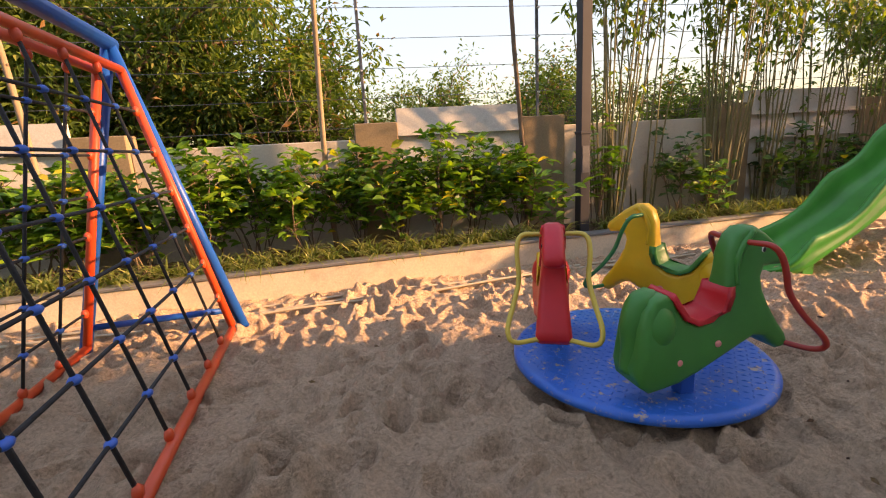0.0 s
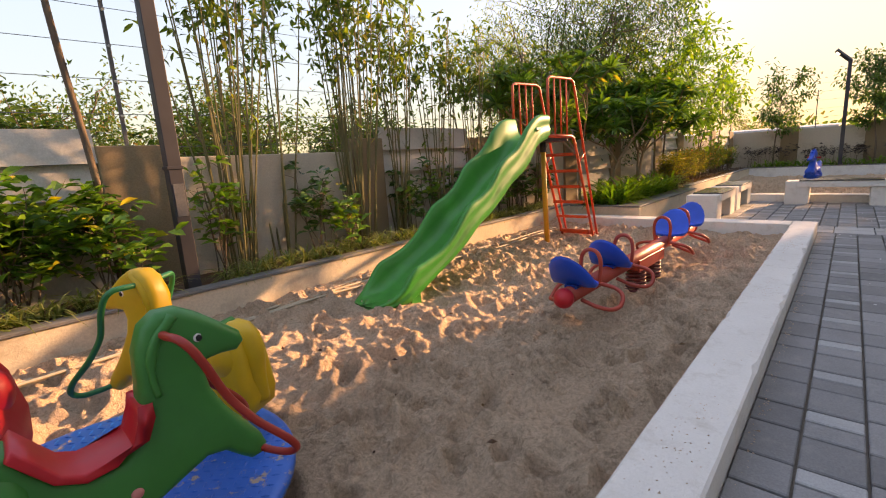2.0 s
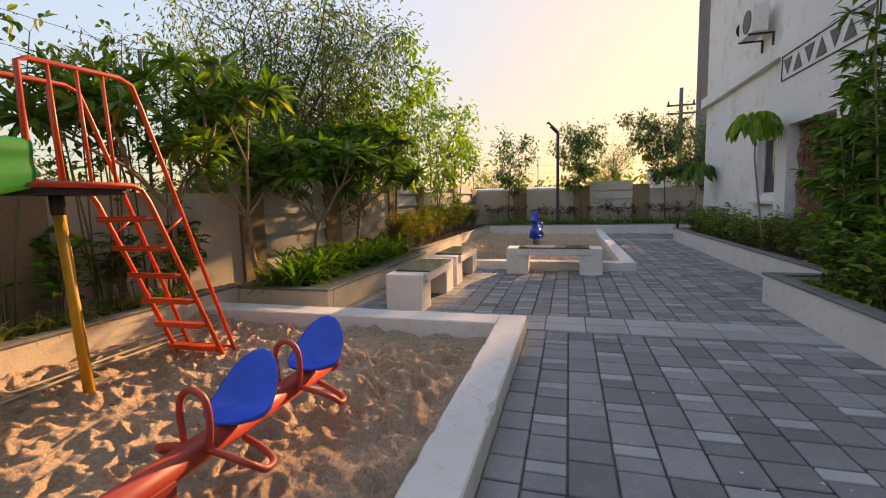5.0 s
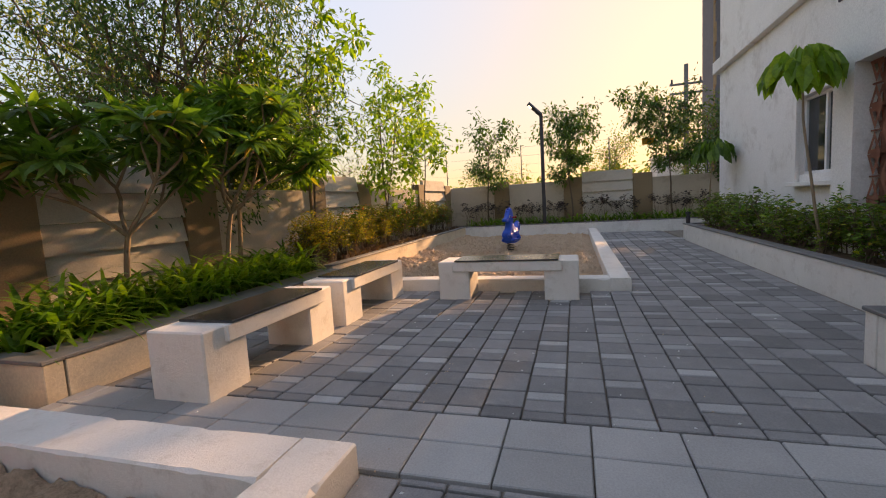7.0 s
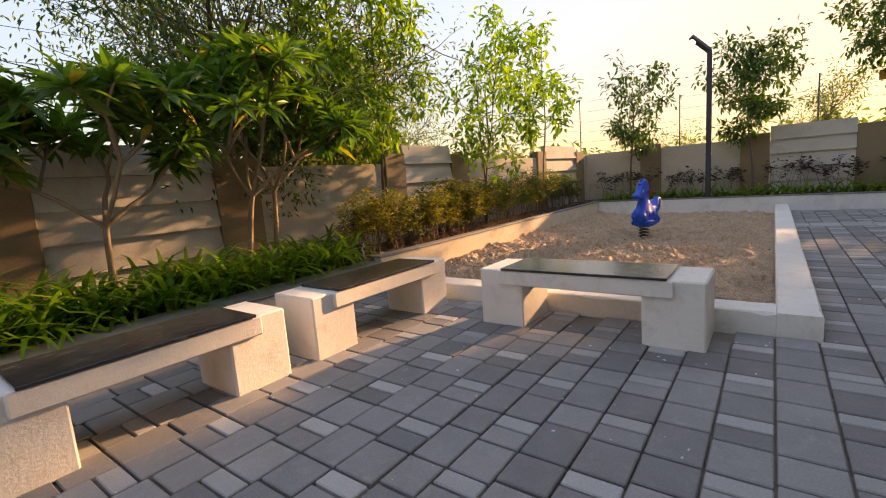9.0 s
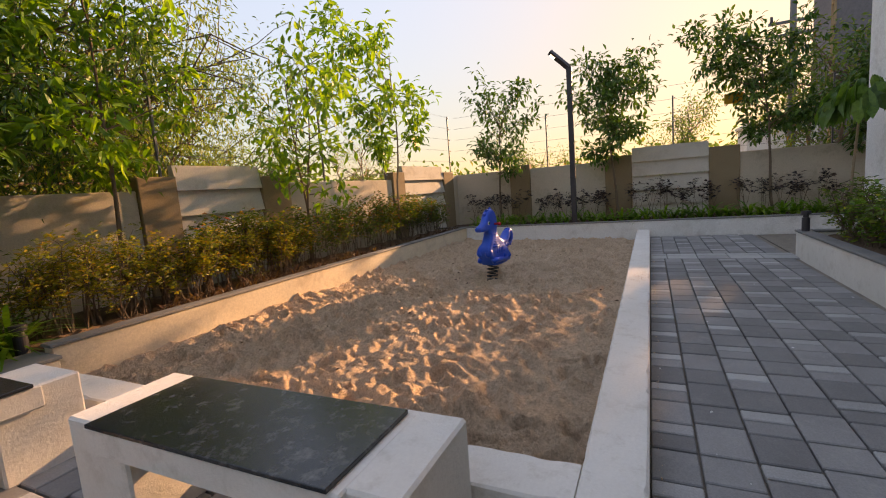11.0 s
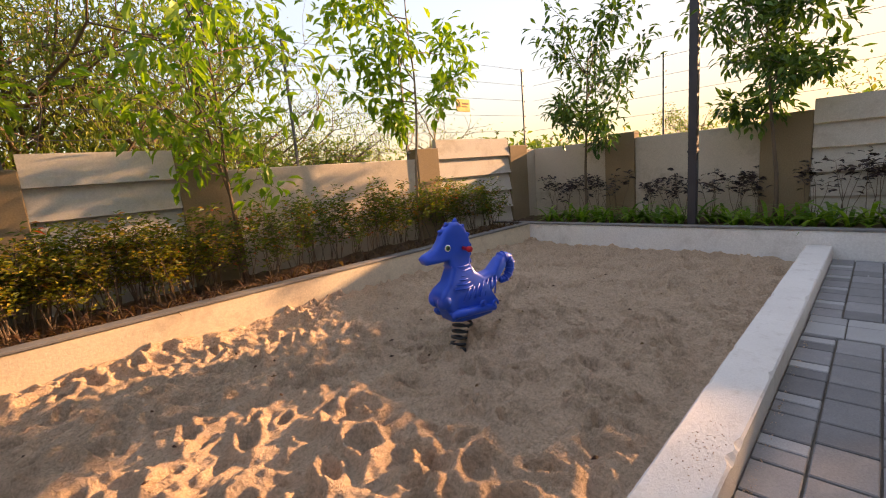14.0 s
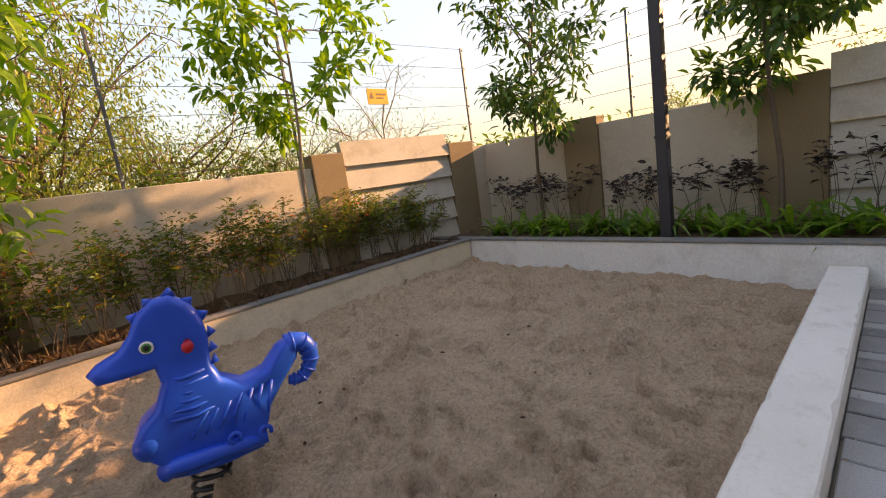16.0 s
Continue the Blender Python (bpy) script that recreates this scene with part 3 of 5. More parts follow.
wall_bays = [(-19.0, -16.0), (-10.4, -8.4), (-4.4, -2.45), (1.10, 2.66), (6.10, 8.02), (11.80, 13.60), (17.15, 18.58), (22.95, 25.05)]
low_from = -24.0
wall_left = thing("wall_left", "plastered boundary wall with brown piers and precast panels", "wall")
wall_left["kind"] = "structure"
del wall_left["category"]
for p0, p1 in wall_bays:
    lift = 0.011 * max(0, p0)
    zl, zp, zn = 1.52 + lift, 1.70 + lift, 1.86 + lift
    part("low_wall", Geo().box(low_from, p0 - 0.52, 0, 0.15, -0.11, zl, 0.01), WALL, wall_left, "beige plastered wall")
    part("pier", Geo().box(p0 - 0.515, p0 - 0.002, -0.05, 0.22, -0.11, zp, 0.01), PIER, wall_left, "brown painted pier")
    part("pier", Geo().box(p1 + 0.002, p1 + 0.60, -0.05, 0.22, -0.11, zp, 0.01), PIER, wall_left, "brown painted pier")
    n = 6
    for k in range(n):
        za, zb = -0.1 + (zn + 0.1) * k / n, -0.1 + (zn + 0.1) * (k + 1) / n
        plank = Geo()
        y_bot, y_top = -0.045, 0.025
        plank.add([(p0, y_bot, za + 0.004), (p1, y_bot, za + 0.004), (p1, y_top, zb), (p0, y_top, zb), (p0, 0.12, za + 0.004), (p1, 0.12, za + 0.004), (p1, 0.12, zb), (p0, 0.12, zb)],
                  [(0, 1, 2, 3), (5, 4, 7, 6), (0, 4, 5, 1), (3, 2, 6, 7), (0, 3, 7, 4), (1, 5, 6, 2)])
        part("plank", plank, PANEL, wall_left)
    low_from = p1 + 0.602
part("low_wall", Geo().box(low_from, 26.4, 0, 0.15, -0.11, 1.86, 0.01), WALL, wall_left, "beige plastered wall")
along_wall(wall_left)

FX = 25.95
wall_far = thing("wall_far", "plastered end wall with brown piers and a precast panel", "wall", at=(FX, 0, 0))
wall_far["kind"] = "structure"
del wall_far["category"]
for y0, y1, h in [(2.30, 4.3, 1.86), (-0.35, 1.70, 1.86), (-8.6, -3.43, 1.80)]:
    part("low_wall", Geo().box(0, 0.15, y0, y1, -0.11, h, 0.01), WALL, wall_far, "beige plastered wall")
for y0, y1 in [(1.702, 2.298), (-1.02, -0.352), (-3.428, -2.78)]:
    part("pier", Geo().box(-0.05, 0.22, y0, y1, -0.11, 1.98, 0.01), PIER, wall_far, "brown painted pier")
for k in range(6):
    za, zb = -0.1 + 2.24 * k / 6, -0.1 + 2.24 * (k + 1) / 6
    part("plank", Geo().add([(-0.045, -2.775, za + 0.004), (-0.045, -1.025, za + 0.004), (0.025, -1.025, zb), (0.025, -2.775, zb), (0.12, -2.775, za + 0.004), (0.12, -1.025, za + 0.004), (0.12, -1.025, zb), (0.12, -2.775, zb)],
                          [(0, 3, 2, 1), (4, 5, 6, 7), (0, 1, 5, 4), (3, 7, 6, 2), (0, 4, 7, 3), (1, 2, 6, 5)]), PANEL, wall_far)

# ---- the building beside the path ----
BY = -4.55
building = thing("apartment_building", "white-painted apartment building with a ledge and window", "building")
W0, W1, WZ0, WZ1 = 16.35, 17.75, 1.42, 2.72
g = Geo()
g.box(15.96, W0, BY - 0.25, BY, -0.11, 4.30, 0.0).box(W1, 22.3, BY - 0.25, BY, -0.11, 4.30, 0.0)
g.box(W0, W1, BY - 0.25, BY, -0.11, WZ0, 0.0).box(W0, W1, BY - 0.25, BY, WZ1, 4.30, 0.0)
g.box(15.96, 22.3, BY - 0.25, BY, 4.62, 8.2, 0.0)
g.box(22.05, 22.3, BY - 12, BY - 0.252, -0.11, 8.2, 0.0)
part("wall", g, WHITEWALL, building, "white painted wall")
part("ledge", Geo().box(15.96, 22.45, BY - 0.25, BY + 0.14, 4.302, 4.618, 0.012), WHITEWALL, building, "projecting white ledge")
part("bay_wall", Geo().box(12.2, 13.85, BY - 0.25, BY + 0.36, -0.11, 8.2, 0.0).box(15.47, 15.955, BY - 0.25, BY + 0.36, -0.11, 8.2, 0.0).box(13.85, 15.47, BY - 0.25, BY + 0.36, 2.75, 8.2, 0.0).box(13.85, 15.47, BY - 0.25, BY + 0.36, -0.11, 0.42, 0.0), WHITEWALL, building, "white projecting bay")
part("rear_wall", Geo().box(-9.0, 12.19, BY - 0.25, BY, -0.11, 8.2, 0.0), WHITEWALL, building, "white painted wall")
part("roof", Geo().box(-9.2, 22.5, BY - 12, BY + 0.4, 8.202, 8.4, 0.01), WHITEWALL, building, "flat roof slab")
scr = Geo()
for i in range(6):
    for k in range(8):
        x, z = 13.86 + i * 0.268, 0.44 + k * 0.288
        a = (x, BY + 0.18, z)
        w, h = 0.262, 0.28
        tri = [(x, z), (x + w, z), (x + w * 0.5, z + h)] if (i + k) % 2 else [(x, z + h), (x + w, z + h), (x + w * 0.5, z)]
        ct = (sum(q[0] for q in tri) / 3, sum(q[1] for q in tri) / 3)
        inn = [(ct[0] + (q[0] - ct[0]) * 0.45, ct[1] + (q[1] - ct[1]) * 0.45) for q in tri]
        for yy, fl in ((BY + 0.20, False), (BY + 0.14, True)):
            vs = [(q[0], yy, q[1]) for q in tri + inn]
            scr.add(vs, [(0, 1, 4, 3), (1, 2, 5, 4), (2, 0, 3, 5)])
        scr.box(x, x + w + 0.004, BY + 0.13, BY + 0.17, z - 0.006, z + 0.012, 0)
scr.box(13.85, 15.47, BY + 0.02, BY + 0.06, 0.42, 2.75, 0)
part("screen", scr, TERRACOTTA, building, "terracotta lattice screen")
fret = Geo()
for i in range(7):
    x = 13.05 + i * 0.40
    up = i % 2
    z0, z1 = (3.72, 4.02) if up else (4.02, 3.72)
    fret.add([(x, BY + 0.365, z0), (x + 0.34, BY + 0.365, z0), (x + 0.17, BY + 0.365, z1), (x, BY + 0.372, z0), (x + 0.34, BY + 0.372, z0), (x + 0.17, BY + 0.372, z1)], [(0, 1, 2), (5, 4, 3), (0, 3, 4, 1), (1, 4, 5, 2), (2, 5, 3, 0)])
fret.tube([(12.95, BY + 0.37, 3.64), (15.85, BY + 0.37, 3.64), (15.85, BY + 0.37, 4.10), (12.95, BY + 0.37, 4.10)], 0.012, 6, True)
part("fretwork", fret, DARKSTEEL, building, "dark triangular fretwork band")
win = part("window", Geo().box(W0, W0 + 0.05, BY - 0.14, BY - 0.06, WZ0, WZ1, 0.004).box(W1 - 0.05, W1, BY - 0.14, BY - 0.06, WZ0, WZ1, 0.004).box(W0 + 0.05, W1 - 0.05, BY - 0.14, BY - 0.06, WZ1 - 0.05, WZ1, 0.004).box(W0 + 0.05, W1 - 0.05, BY - 0.14, BY - 0.06, WZ0, WZ0 + 0.05, 0.004).box(17.02, 17.08, BY - 0.14, BY - 0.06, WZ0 + 0.05, WZ1 - 0.05, 0.004), FRAMEWHITE, building, "white sliding window")
part("pane", Geo().box(W0 + 0.05, 17.02, BY - 0.11, BY - 0.10, WZ0 + 0.05, WZ1 - 0.05, 0), GLASS, win)
part("pane", Geo().box(17.08, W1 - 0.05, BY - 0.11, BY - 0.10, WZ0 + 0.05, WZ1 - 0.05, 0), GLASS, win)
part("curtain", Geo().box(W0, W1, BY - 0.24, BY - 0.20, WZ0, WZ1, 0), CURTAIN, win)
part("surround", Geo().box(W0 - 0.16, W0 - 0.002, BY, BY + 0.07, WZ0 - 0.12, WZ1 + 0.14, 0.006).box(W1 + 0.002, W1 + 0.16, BY, BY + 0.07, WZ0 - 0.12, WZ1 + 0.14, 0.006).box(W0, W1, BY, BY + 0.07, WZ1 + 0.002, WZ1 + 0.14, 0.006), WHITEWALL, building, "raised white window surround")
part("sill", Geo().box(W0 - 0.2, W1 + 0.2, BY, BY + 0.16, WZ0 - 0.2, WZ0 - 0.122, 0.008), WHITEWALL, building, "white window sill")
ac = thing("air_conditioner", "white outdoor air conditioner unit on a steel bracket", "air conditioner", at=(17.6, BY + 0.32, 5.05))
part("casing", Geo().box(-0.42, 0.42, -0.16, 0.16, 0.0, 0.62, 0.02), WHITEWALL, ac, "white casing")
part("grille", Geo().lathe((0, 0, 0), [(0.25, 0), (0.25, 0.012), (0.19, 0.018), (0.12, 0.012), (0.04, 0.02), (0.0, 0.02)], 28), DARKSTEEL, ac, "round fan grille").matrix_local = pose(-0.1, 0.162, 0.31, -90, 0, 0)
part("side_grille", Geo().lathe((0, 0, 0), [(0.22, 0), (0.22, 0.012), (0.16, 0.018), (0.04, 0.02), (0.0, 0.02)], 28), DARKSTEEL, ac, "round grille").matrix_local = pose(0.422, 0.0, 0.31, 0, 90, 0)
for bx in (-0.3, 0.3):
    part("bracket", Geo().box(bx - 0.02, bx + 0.02, -0.32, 0.2, -0.04, -0.003, 0.003).box(bx - 0.02, bx + 0.02, -0.32, -0.28, -0.3, -0.042, 0.003), DARKSTEEL, ac, "dark steel bracket")

# distant buildings beyond the end wall
tower = thing("tower_block", "dark grey unfinished tower block with scaffolding", "building", at=(41, 0, 0))
part("wall", Geo().box(0, 3, -30, -9.4, -0.2, 16.5, 0.0), GREYBUILD, tower, "dark grey wall")
part("roof", Geo().box(-0.1, 3.1, -30.2, -9.3, 16.51, 16.7, 0.0), GREYBUILD, tower)
scf = Geo()
for k in range(6):
    scf.tube([(-0.15, -9.3, 2.5 * k), (-0.15, -9.3, 2.5 * k + 2.5)], 0.06, 5)
    scf.tube([(-0.15, -9.3, 2.5 * k), (-1.2, -9.1, 2.5 * k)], 0.05, 5).tube([(-1.2, -9.1, 2.5 * k), (-1.2, -9.1, 2.5 * k + 1.1)], 0.05, 5).tube([(-0.15, -9.3, 2.5 * k + 1.1), (-1.2, -9.1, 2.5 * k + 1.1)], 0.04, 5)
part("scaffolding", scf, PIER, tower, "thin rusty scaffolding")
for k in range(4):
    part("window", Geo().box(-0.03, 0.05, -12.6, -11.2, 2.2 + 3.2 * k, 3.6 + 3.2 * k, 0.01), GLASS, tower)
shed = thing("long_shed", "low pale building with a sheet roof", "building", at=(34, 0, 0))
part("wall", Geo().box(0, 8, 1.0, 16, -0.2, 1.95, 0.0), WALL, shed)
part("roof", Geo().add([(-0.4, 0.6, 2.0), (8.4, 0.6, 2.3), (8.4, 16.4, 2.3), (-0.4, 16.4, 2.0), (-0.4, 0.6, 2.1), (8.4, 0.6, 2.4), (8.4, 16.4, 2.4), (-0.4, 16.4, 2.1)], [(0, 3, 2, 1), (4, 5, 6, 7), (0, 1, 5, 4), (1, 2, 6, 5), (2, 3, 7, 6), (3, 0, 4, 7)]), PALEROOF, shed, "pale grey sheet roof")
hut = thing("tank_house", "small pale block beyond the wall", "building", at=(36, -5.2, 0))
part("wall", Geo().box(0, 2.2, -2.4, 0, -0.2, 3.1, 0.0), WHITEWALL, hut)
part("roof", Geo().box(-0.1, 2.3, -2.5, 0.1, 3.102, 3.22, 0.01), WHITEWALL, hut)
pole = thing("power_pole", "concrete power pole with crossarms and insulators", "power pole", at=(34.0, -6.25, 0))
part("post", Geo().tube([(0, 0, -0.12), (0, 0, 7.5)], [0.15, 0.10], 8), GALV, pole)
for z in (6.5, 6.05):
    part("crossarm", Geo().box(-0.05, 0.05, -0.75, 0.75, z, z + 0.1, 0.01), GALV, pole)
for yy in (-0.65, 0.65):
    part("insulator", Geo().tube([(0, yy, 6.6), (0, yy, 6.82)], [0.06, 0.04], 8), DARKSTEEL, pole)
    part("stay", Geo().tube([(0, yy, 6.05), (0, 0, 5.3)], 0.025, 5), GALV, pole)


# ---- fence posts, wires and sign on the boundary wall ----
def fence_post(x, y, z0, h):
    p = thing("fence_post", "slim grey steel fence post with white insulators on the wall", "fence post", "fence posts on the wall", at=(x, y, z0))
    part("post", Geo().box(-0.017, 0.017, -0.017, 0.017, 0, h, 0.004), GALV, p)
    for k in range(6):
        part("insulator", Geo().tube([(0, -0.024, 0.25 + k * (h - 0.3) / 5), (0, -0.06, 0.25 + k * (h - 0.3) / 5)], 0.014, 6), PL_WHITE, p)


for x in (-8.0, -5.0, 0.74, 2.95, 9.9, 14.6, 17.0, 20.2, 22.3, 25.75):
    fence_post(x, wall_y(x) + 0.10, 1.4 + 0.011 * max(0, x), 1.95)
for y in (1.2, -2.0, -5.2):
    fence_post(FX + 0.09, y, 1.6, 1.75)
for k in range(6):
    z = 1.66 + k * 0.33
    for pts in ([(x, wall_y(x) + 0.04, z + 0.011 * max(0, x)) for x in (-9, -5.0, 0.74, 2.95, 9.9, 14.6, 17.0, 20.2, 22.3, 25.75)], [(FX + 0.03, y, z + 0.28) for y in (4.0, 1.2, -2.0, -5.2, -8)]):
        single("fence_wire", Geo().tube(pts, 0.0032, 4), GALV, "thin steel fence wire strung between posts", "wire", "fence wires")
for sx, sy, sz, rz in ((23.72, wall_y(23.7) + 0.02, 2.64, 0), (FX + 0.01, -3.3, 2.95, 90)):
    sg = thing("warning_sign", "small yellow warning sign hung on the fence wires", "sign", at=(sx, sy, sz), turn=rz)
    part("plate", Geo().box(-0.2, 0.2, -0.006, 0.006, 0, 0.24, 0.004), SIGNYELLOW, sg)
    part("mark", Geo().add([(-0.17, -0.0075, 0.09), (-0.07, -0.0075, 0.09), (-0.12, -0.0075, 0.19)], [(0, 1, 2)]).box(-0.03, 0.16, -0.0085, -0.0065, 0.14, 0.17, 0).box(-0.03, 0.12, -0.0085, -0.0065, 0.09, 0.11, 0), PIER, sg, "dark printed bars")


# ---- lamp posts ----
def lamp_post(x, y, z0, h, arm):
    p = thing("lamp_post", "dark grey square lamp post with an angled head", "street lamp", "garden lamp posts", at=(x, y, z0))
    part("base_plate", Geo().box(-0.11, 0.11, -0.11, 0.11, 0, 0.03, 0.004), DARKSTEEL, p)
    part("column", Geo().box(-0.06, 0.06, -0.06, 0.06, 0.031, h, 0.006), DARKSTEEL, p)
    part("hatch", Geo().box(-0.045, 0.045, -0.066, -0.061, 0.75, 1.05, 0.002), GALV, p, "small access hatch")
    part("collar", Geo().box(-0.068, 0.068, -0.068, 0.068, 1.18, 1.21, 0.003), DARKSTEEL, p)
    a, b = np.array((0, 0, h - 0.02)), np.array((arm[0], arm[1], h - 0.02 + arm[2]))
    head = part("head", Geo().tube([a, b], 0.075, 4), DARKSTEEL, p, "angled lamp head")
    d = (b - a) / np.linalg.norm(b - a)
    part("diffuser", Geo().tube([b - d * 0.16 + (0, 0, -0.05), b - d * 0.02 + (0, 0, -0.05)], 0.045, 4), LAMPGLOW, head, "pale diffuser")


lamp_post(3.05, 4.62, 0.26, 4.3, (0, -0.4, 0.4))
lamp_post(24.62, 0.30, 0.31, 3.85, (-0.12, 0.42, 0.42))


# ---- benches ----
def bench(x, y, turn, length, depth=0.50, h=0.50):
    b = thing("bench", "white concrete bench with a black granite seat", "bench", "concrete benches", at=(x, y, 0), turn=turn)
    blk = 0.42
    for s in (0, 1):
        x0 = 0 if s == 0 else length - blk
        part("end_block", Geo().box(x0, x0 + blk, 0, depth, -0.016, h, 0.012), KERB, b, "white plastered end block")
    part("slab", Geo().box(0.20, length - 0.20, -0.035, depth - 0.03, h - 0.125, h + 0.002, 0.008), KERB, b, "white concrete slab")
    part("seat", Geo().box(0.24, length - 0.24, -0.045, depth - 0.05, h + 0.004, h + 0.024, 0.003), GRANITE, b, "polished black granite seat")
    return b


bench(10.70, 1.70, 0, 1.68)
bench(12.62, 1.70, 0, 1.74)
bench(13.98, 1.03, -90, 1.80, 0.53)

bollard = thing("bollard_light", "small black bollard light in the planter", "bollard", at=(14.75, 3.42, 0.26))
part("post", Geo().lathe((0, 0, 0), [(0.0, 0), (0.05, 0), (0.05, 0.2), (0.035, 0.205), (0.035, 0.25)], 20), DARKSTEEL, bollard)
part("cap", Geo().lathe((0, 0, 0), [(0.035, 0.251), (0.062, 0.252), (0.062, 0.30), (0.0, 0.305)], 20), DARKSTEEL, bollard)
bollard_2 = copy_thing(bollard, pose(21.25, -3.55, 0.40))

# irrigation hose along the planter foot
for k, dy in enumerate((0.0, 0.11, 0.17)):
    pts = [(x, 4.22 - dy - 0.06 * math.sin(x * 0.7 + k) - (0.05 * k if x > 3 else 0), 0.045 + 0.012 * math.sin(x * 3 + k)) for x in np.linspace(-2.4, 9.6, 50)]
    single("hose", Geo().tube(pts, 0.013, 6), HOSE, "cream irrigation hose lying on the sand", "hose", "irrigation hoses", smooth=True)

# ---- climbing net frame ----
climber = thing("climbing_net", "blue and orange steel frame with black rope climbing nets", "climbing frame")
AX, AZ, CY0, CY1 = -1.17, 2.21, 0.75, 3.82
for yy in (CY0, CY1):
    for fx in (-0.59, -1.75):
        part("leg", Geo().tube([(fx, yy, -0.03), (AX, yy, AZ)], 0.043, 12), BLUEPIPE, climber, "blue painted leg", True)
    part("crossbar", Geo().tube([(-0.64, yy, 0.18), (-1.70, yy, 0.18)], 0.025, 10), BLUEPIPE, climber, "blue crossbar", True)
part("ridge", Geo().tube([(AX, CY0 - 0.05, AZ), (AX, CY1 + 0.05, AZ)], 0.05, 12), BLUEPIPE, climber, "blue ridge bar", True)
for side in (1, -1):
    bx, tx = (-0.67, -1.10) if side > 0 else (-1.69, -1.24)
    bz, tz, y0, y1 = 0.05, 2.02, 1.05, 3.74
    cnr = lambda u, w: np.array((tx + (bx - tx) * w, y0 + (y1 - y0) * u, tz + (bz - tz) * w))
    for a, b in (((0, 0), (1, 0)), ((1, 0), (1, 1)), ((1, 1), (0, 1)), ((0, 1), (0, 0))):
        part("net_frame", Geo().tube([cnr(*a), cnr(*b)], 0.03, 10), ORANGE, climber, "orange painted frame tube", True)
    ropes = Geo()
    nu, nw = 7, 6
    knots, lugs = [], []
    for i in range(1, nu):
        u = i / nu
        ropes.tube([cnr(u, 0.02), cnr(u, 0.98)], 0.0095, 6)
        lugs += [(u, 0.025), (u, 0.975)]
    for k in range(1, nw + 1):
        w = k / (nw + 1)
        ropes.tube([cnr(0.02, w), cnr(0.98, w)], 0.0095, 6)
        lugs += [(0.02, w), (0.98, w)]
        knots += [(i / nu, w) for i in range(1, nu)]
    part("rope_net", ropes, ROPE, climber, "black rope net", True)
    clip_me = Geo().ball((0, 0, 0), 0.024, 8, 6, (1, 1.3, 0.8)).mesh("clip", True)
    lug_me = Geo().ball((0, 0, 0), 0.03, 8, 6, (0.8, 1, 1.2)).mesh("lug", True)
    for q in knots:
        part("clip", clip_me, CLIP, climber).location = cnr(*q)
    for q in lugs:
        part("lug", lug_me, ORANGE, climber).location = cnr(*q)

# ---- merry-go-round ----
MX, MY = 1.84, 2.11
mgr = thing("merry_go_round", "round blue chequer-plate merry-go-round with three plastic horses", "merry-go-round", at=(MX, MY, 0))
part("deck", Geo().lathe((0, 0, 0), [(0, 0.150), (0.67, 0.146), (0.695, 0.140), (0.708, 0.125), (0.708, 0.100), (0.69, 0.090), (0, 0.085)], 72), DECKBLUE, mgr, "blue steel deck with worn paint", True)
part("hub", Geo().lathe((0, 0, 0), [(0.0, 0.089), (0.2, 0.088), (0.2, -0.05), (0, -0.05)], 24), DARKSTEEL, mgr)
tread = Geo()
for i in range(-20, 21):
    for k in range(-20, 21):
        x, y = i * 0.042, k * 0.042
        r = math.hypot(x, y)
        if r < 0.665:
            a = radians(45 if (i + k) % 2 else -45)
            zt = 0.1505 - 0.006 * r
            ca, sa = math.cos(a) * 0.019, math.sin(a) * 0.019
            na, nb = -math.sin(a) * 0.006, math.cos(a) * 0.006
            tread.add([(x - ca, y - sa, zt), (x + na, y + nb, zt + 0.0005), (x + ca, y + sa, zt), (x - na, y - nb, zt + 0.0005), (x, y, zt + 0.0055)], [(0, 4, 1), (1, 4, 2), (2, 4, 3), (3, 4, 0)])
part("tread", tread, DECKBLUE, mgr, "raised chequer lugs", False, "stuff")
HORSE = [(-0.36, 0.0), (-0.41, 0.04), (-0.43, 0.12), (-0.41, 0.22), (-0.405, 0.33), (-0.385, 0.42), (-0.34, 0.48), (-0.28, 0.50), (-0.225, 0.475), (-0.195, 0.42), (-0.15, 0.35), (-0.08, 0.315), (0.0, 0.325),
         (0.05, 0.37), (0.075, 0.45), (0.085, 0.56), (0.09, 0.66), (0.12, 0.745), (0.17, 0.785), (0.235, 0.785), (0.30, 0.745), (0.37, 0.685), (0.425, 0.635), (0.435, 0.595), (0.405, 0.565), (0.35, 0.57), (0.30, 0.565),
         (0.285, 0.52), (0.295, 0.45), (0.33, 0.37), (0.38, 0.28), (0.435, 0.20), (0.45, 0.155), (0.43, 0.12), (0.385, 0.115), (0.345, 0.15), (0.30, 0.195), (0.24, 0.205), (0.15, 0.165), (0.04, 0.115), (-0.08, 0.06), (-0.2, 0.02)]
horse_half = lambda u, z: 0.058 + 0.055 * max(0.0, 1 - z / 0.62) + 0.03 * math.exp(-((u + 0.33) / 0.1) ** 2) * (1 if z > 0.2 else 0.4)
PADLINE = [(-0.235, 0.465), (-0.20, 0.41), (-0.15, 0.338), (-0.08, 0.302), (0.0, 0.312), (0.055, 0.36), (0.078, 0.43), (0.085, 0.475), (0.112, 0.475), (0.112, 0.43), (0.085, 0.365), (0.02, 0.345), (-0.08, 0.335), (-0.13, 0.36), (-0.175, 0.43), (-0.215, 0.49)]
PADLINE = [(u - 0.012, z + 0.012) for u, z in PADLINE]
horse_me = [solid_profile("body", HORSE, horse_half, 0.035, 4) for _ in range(3)]
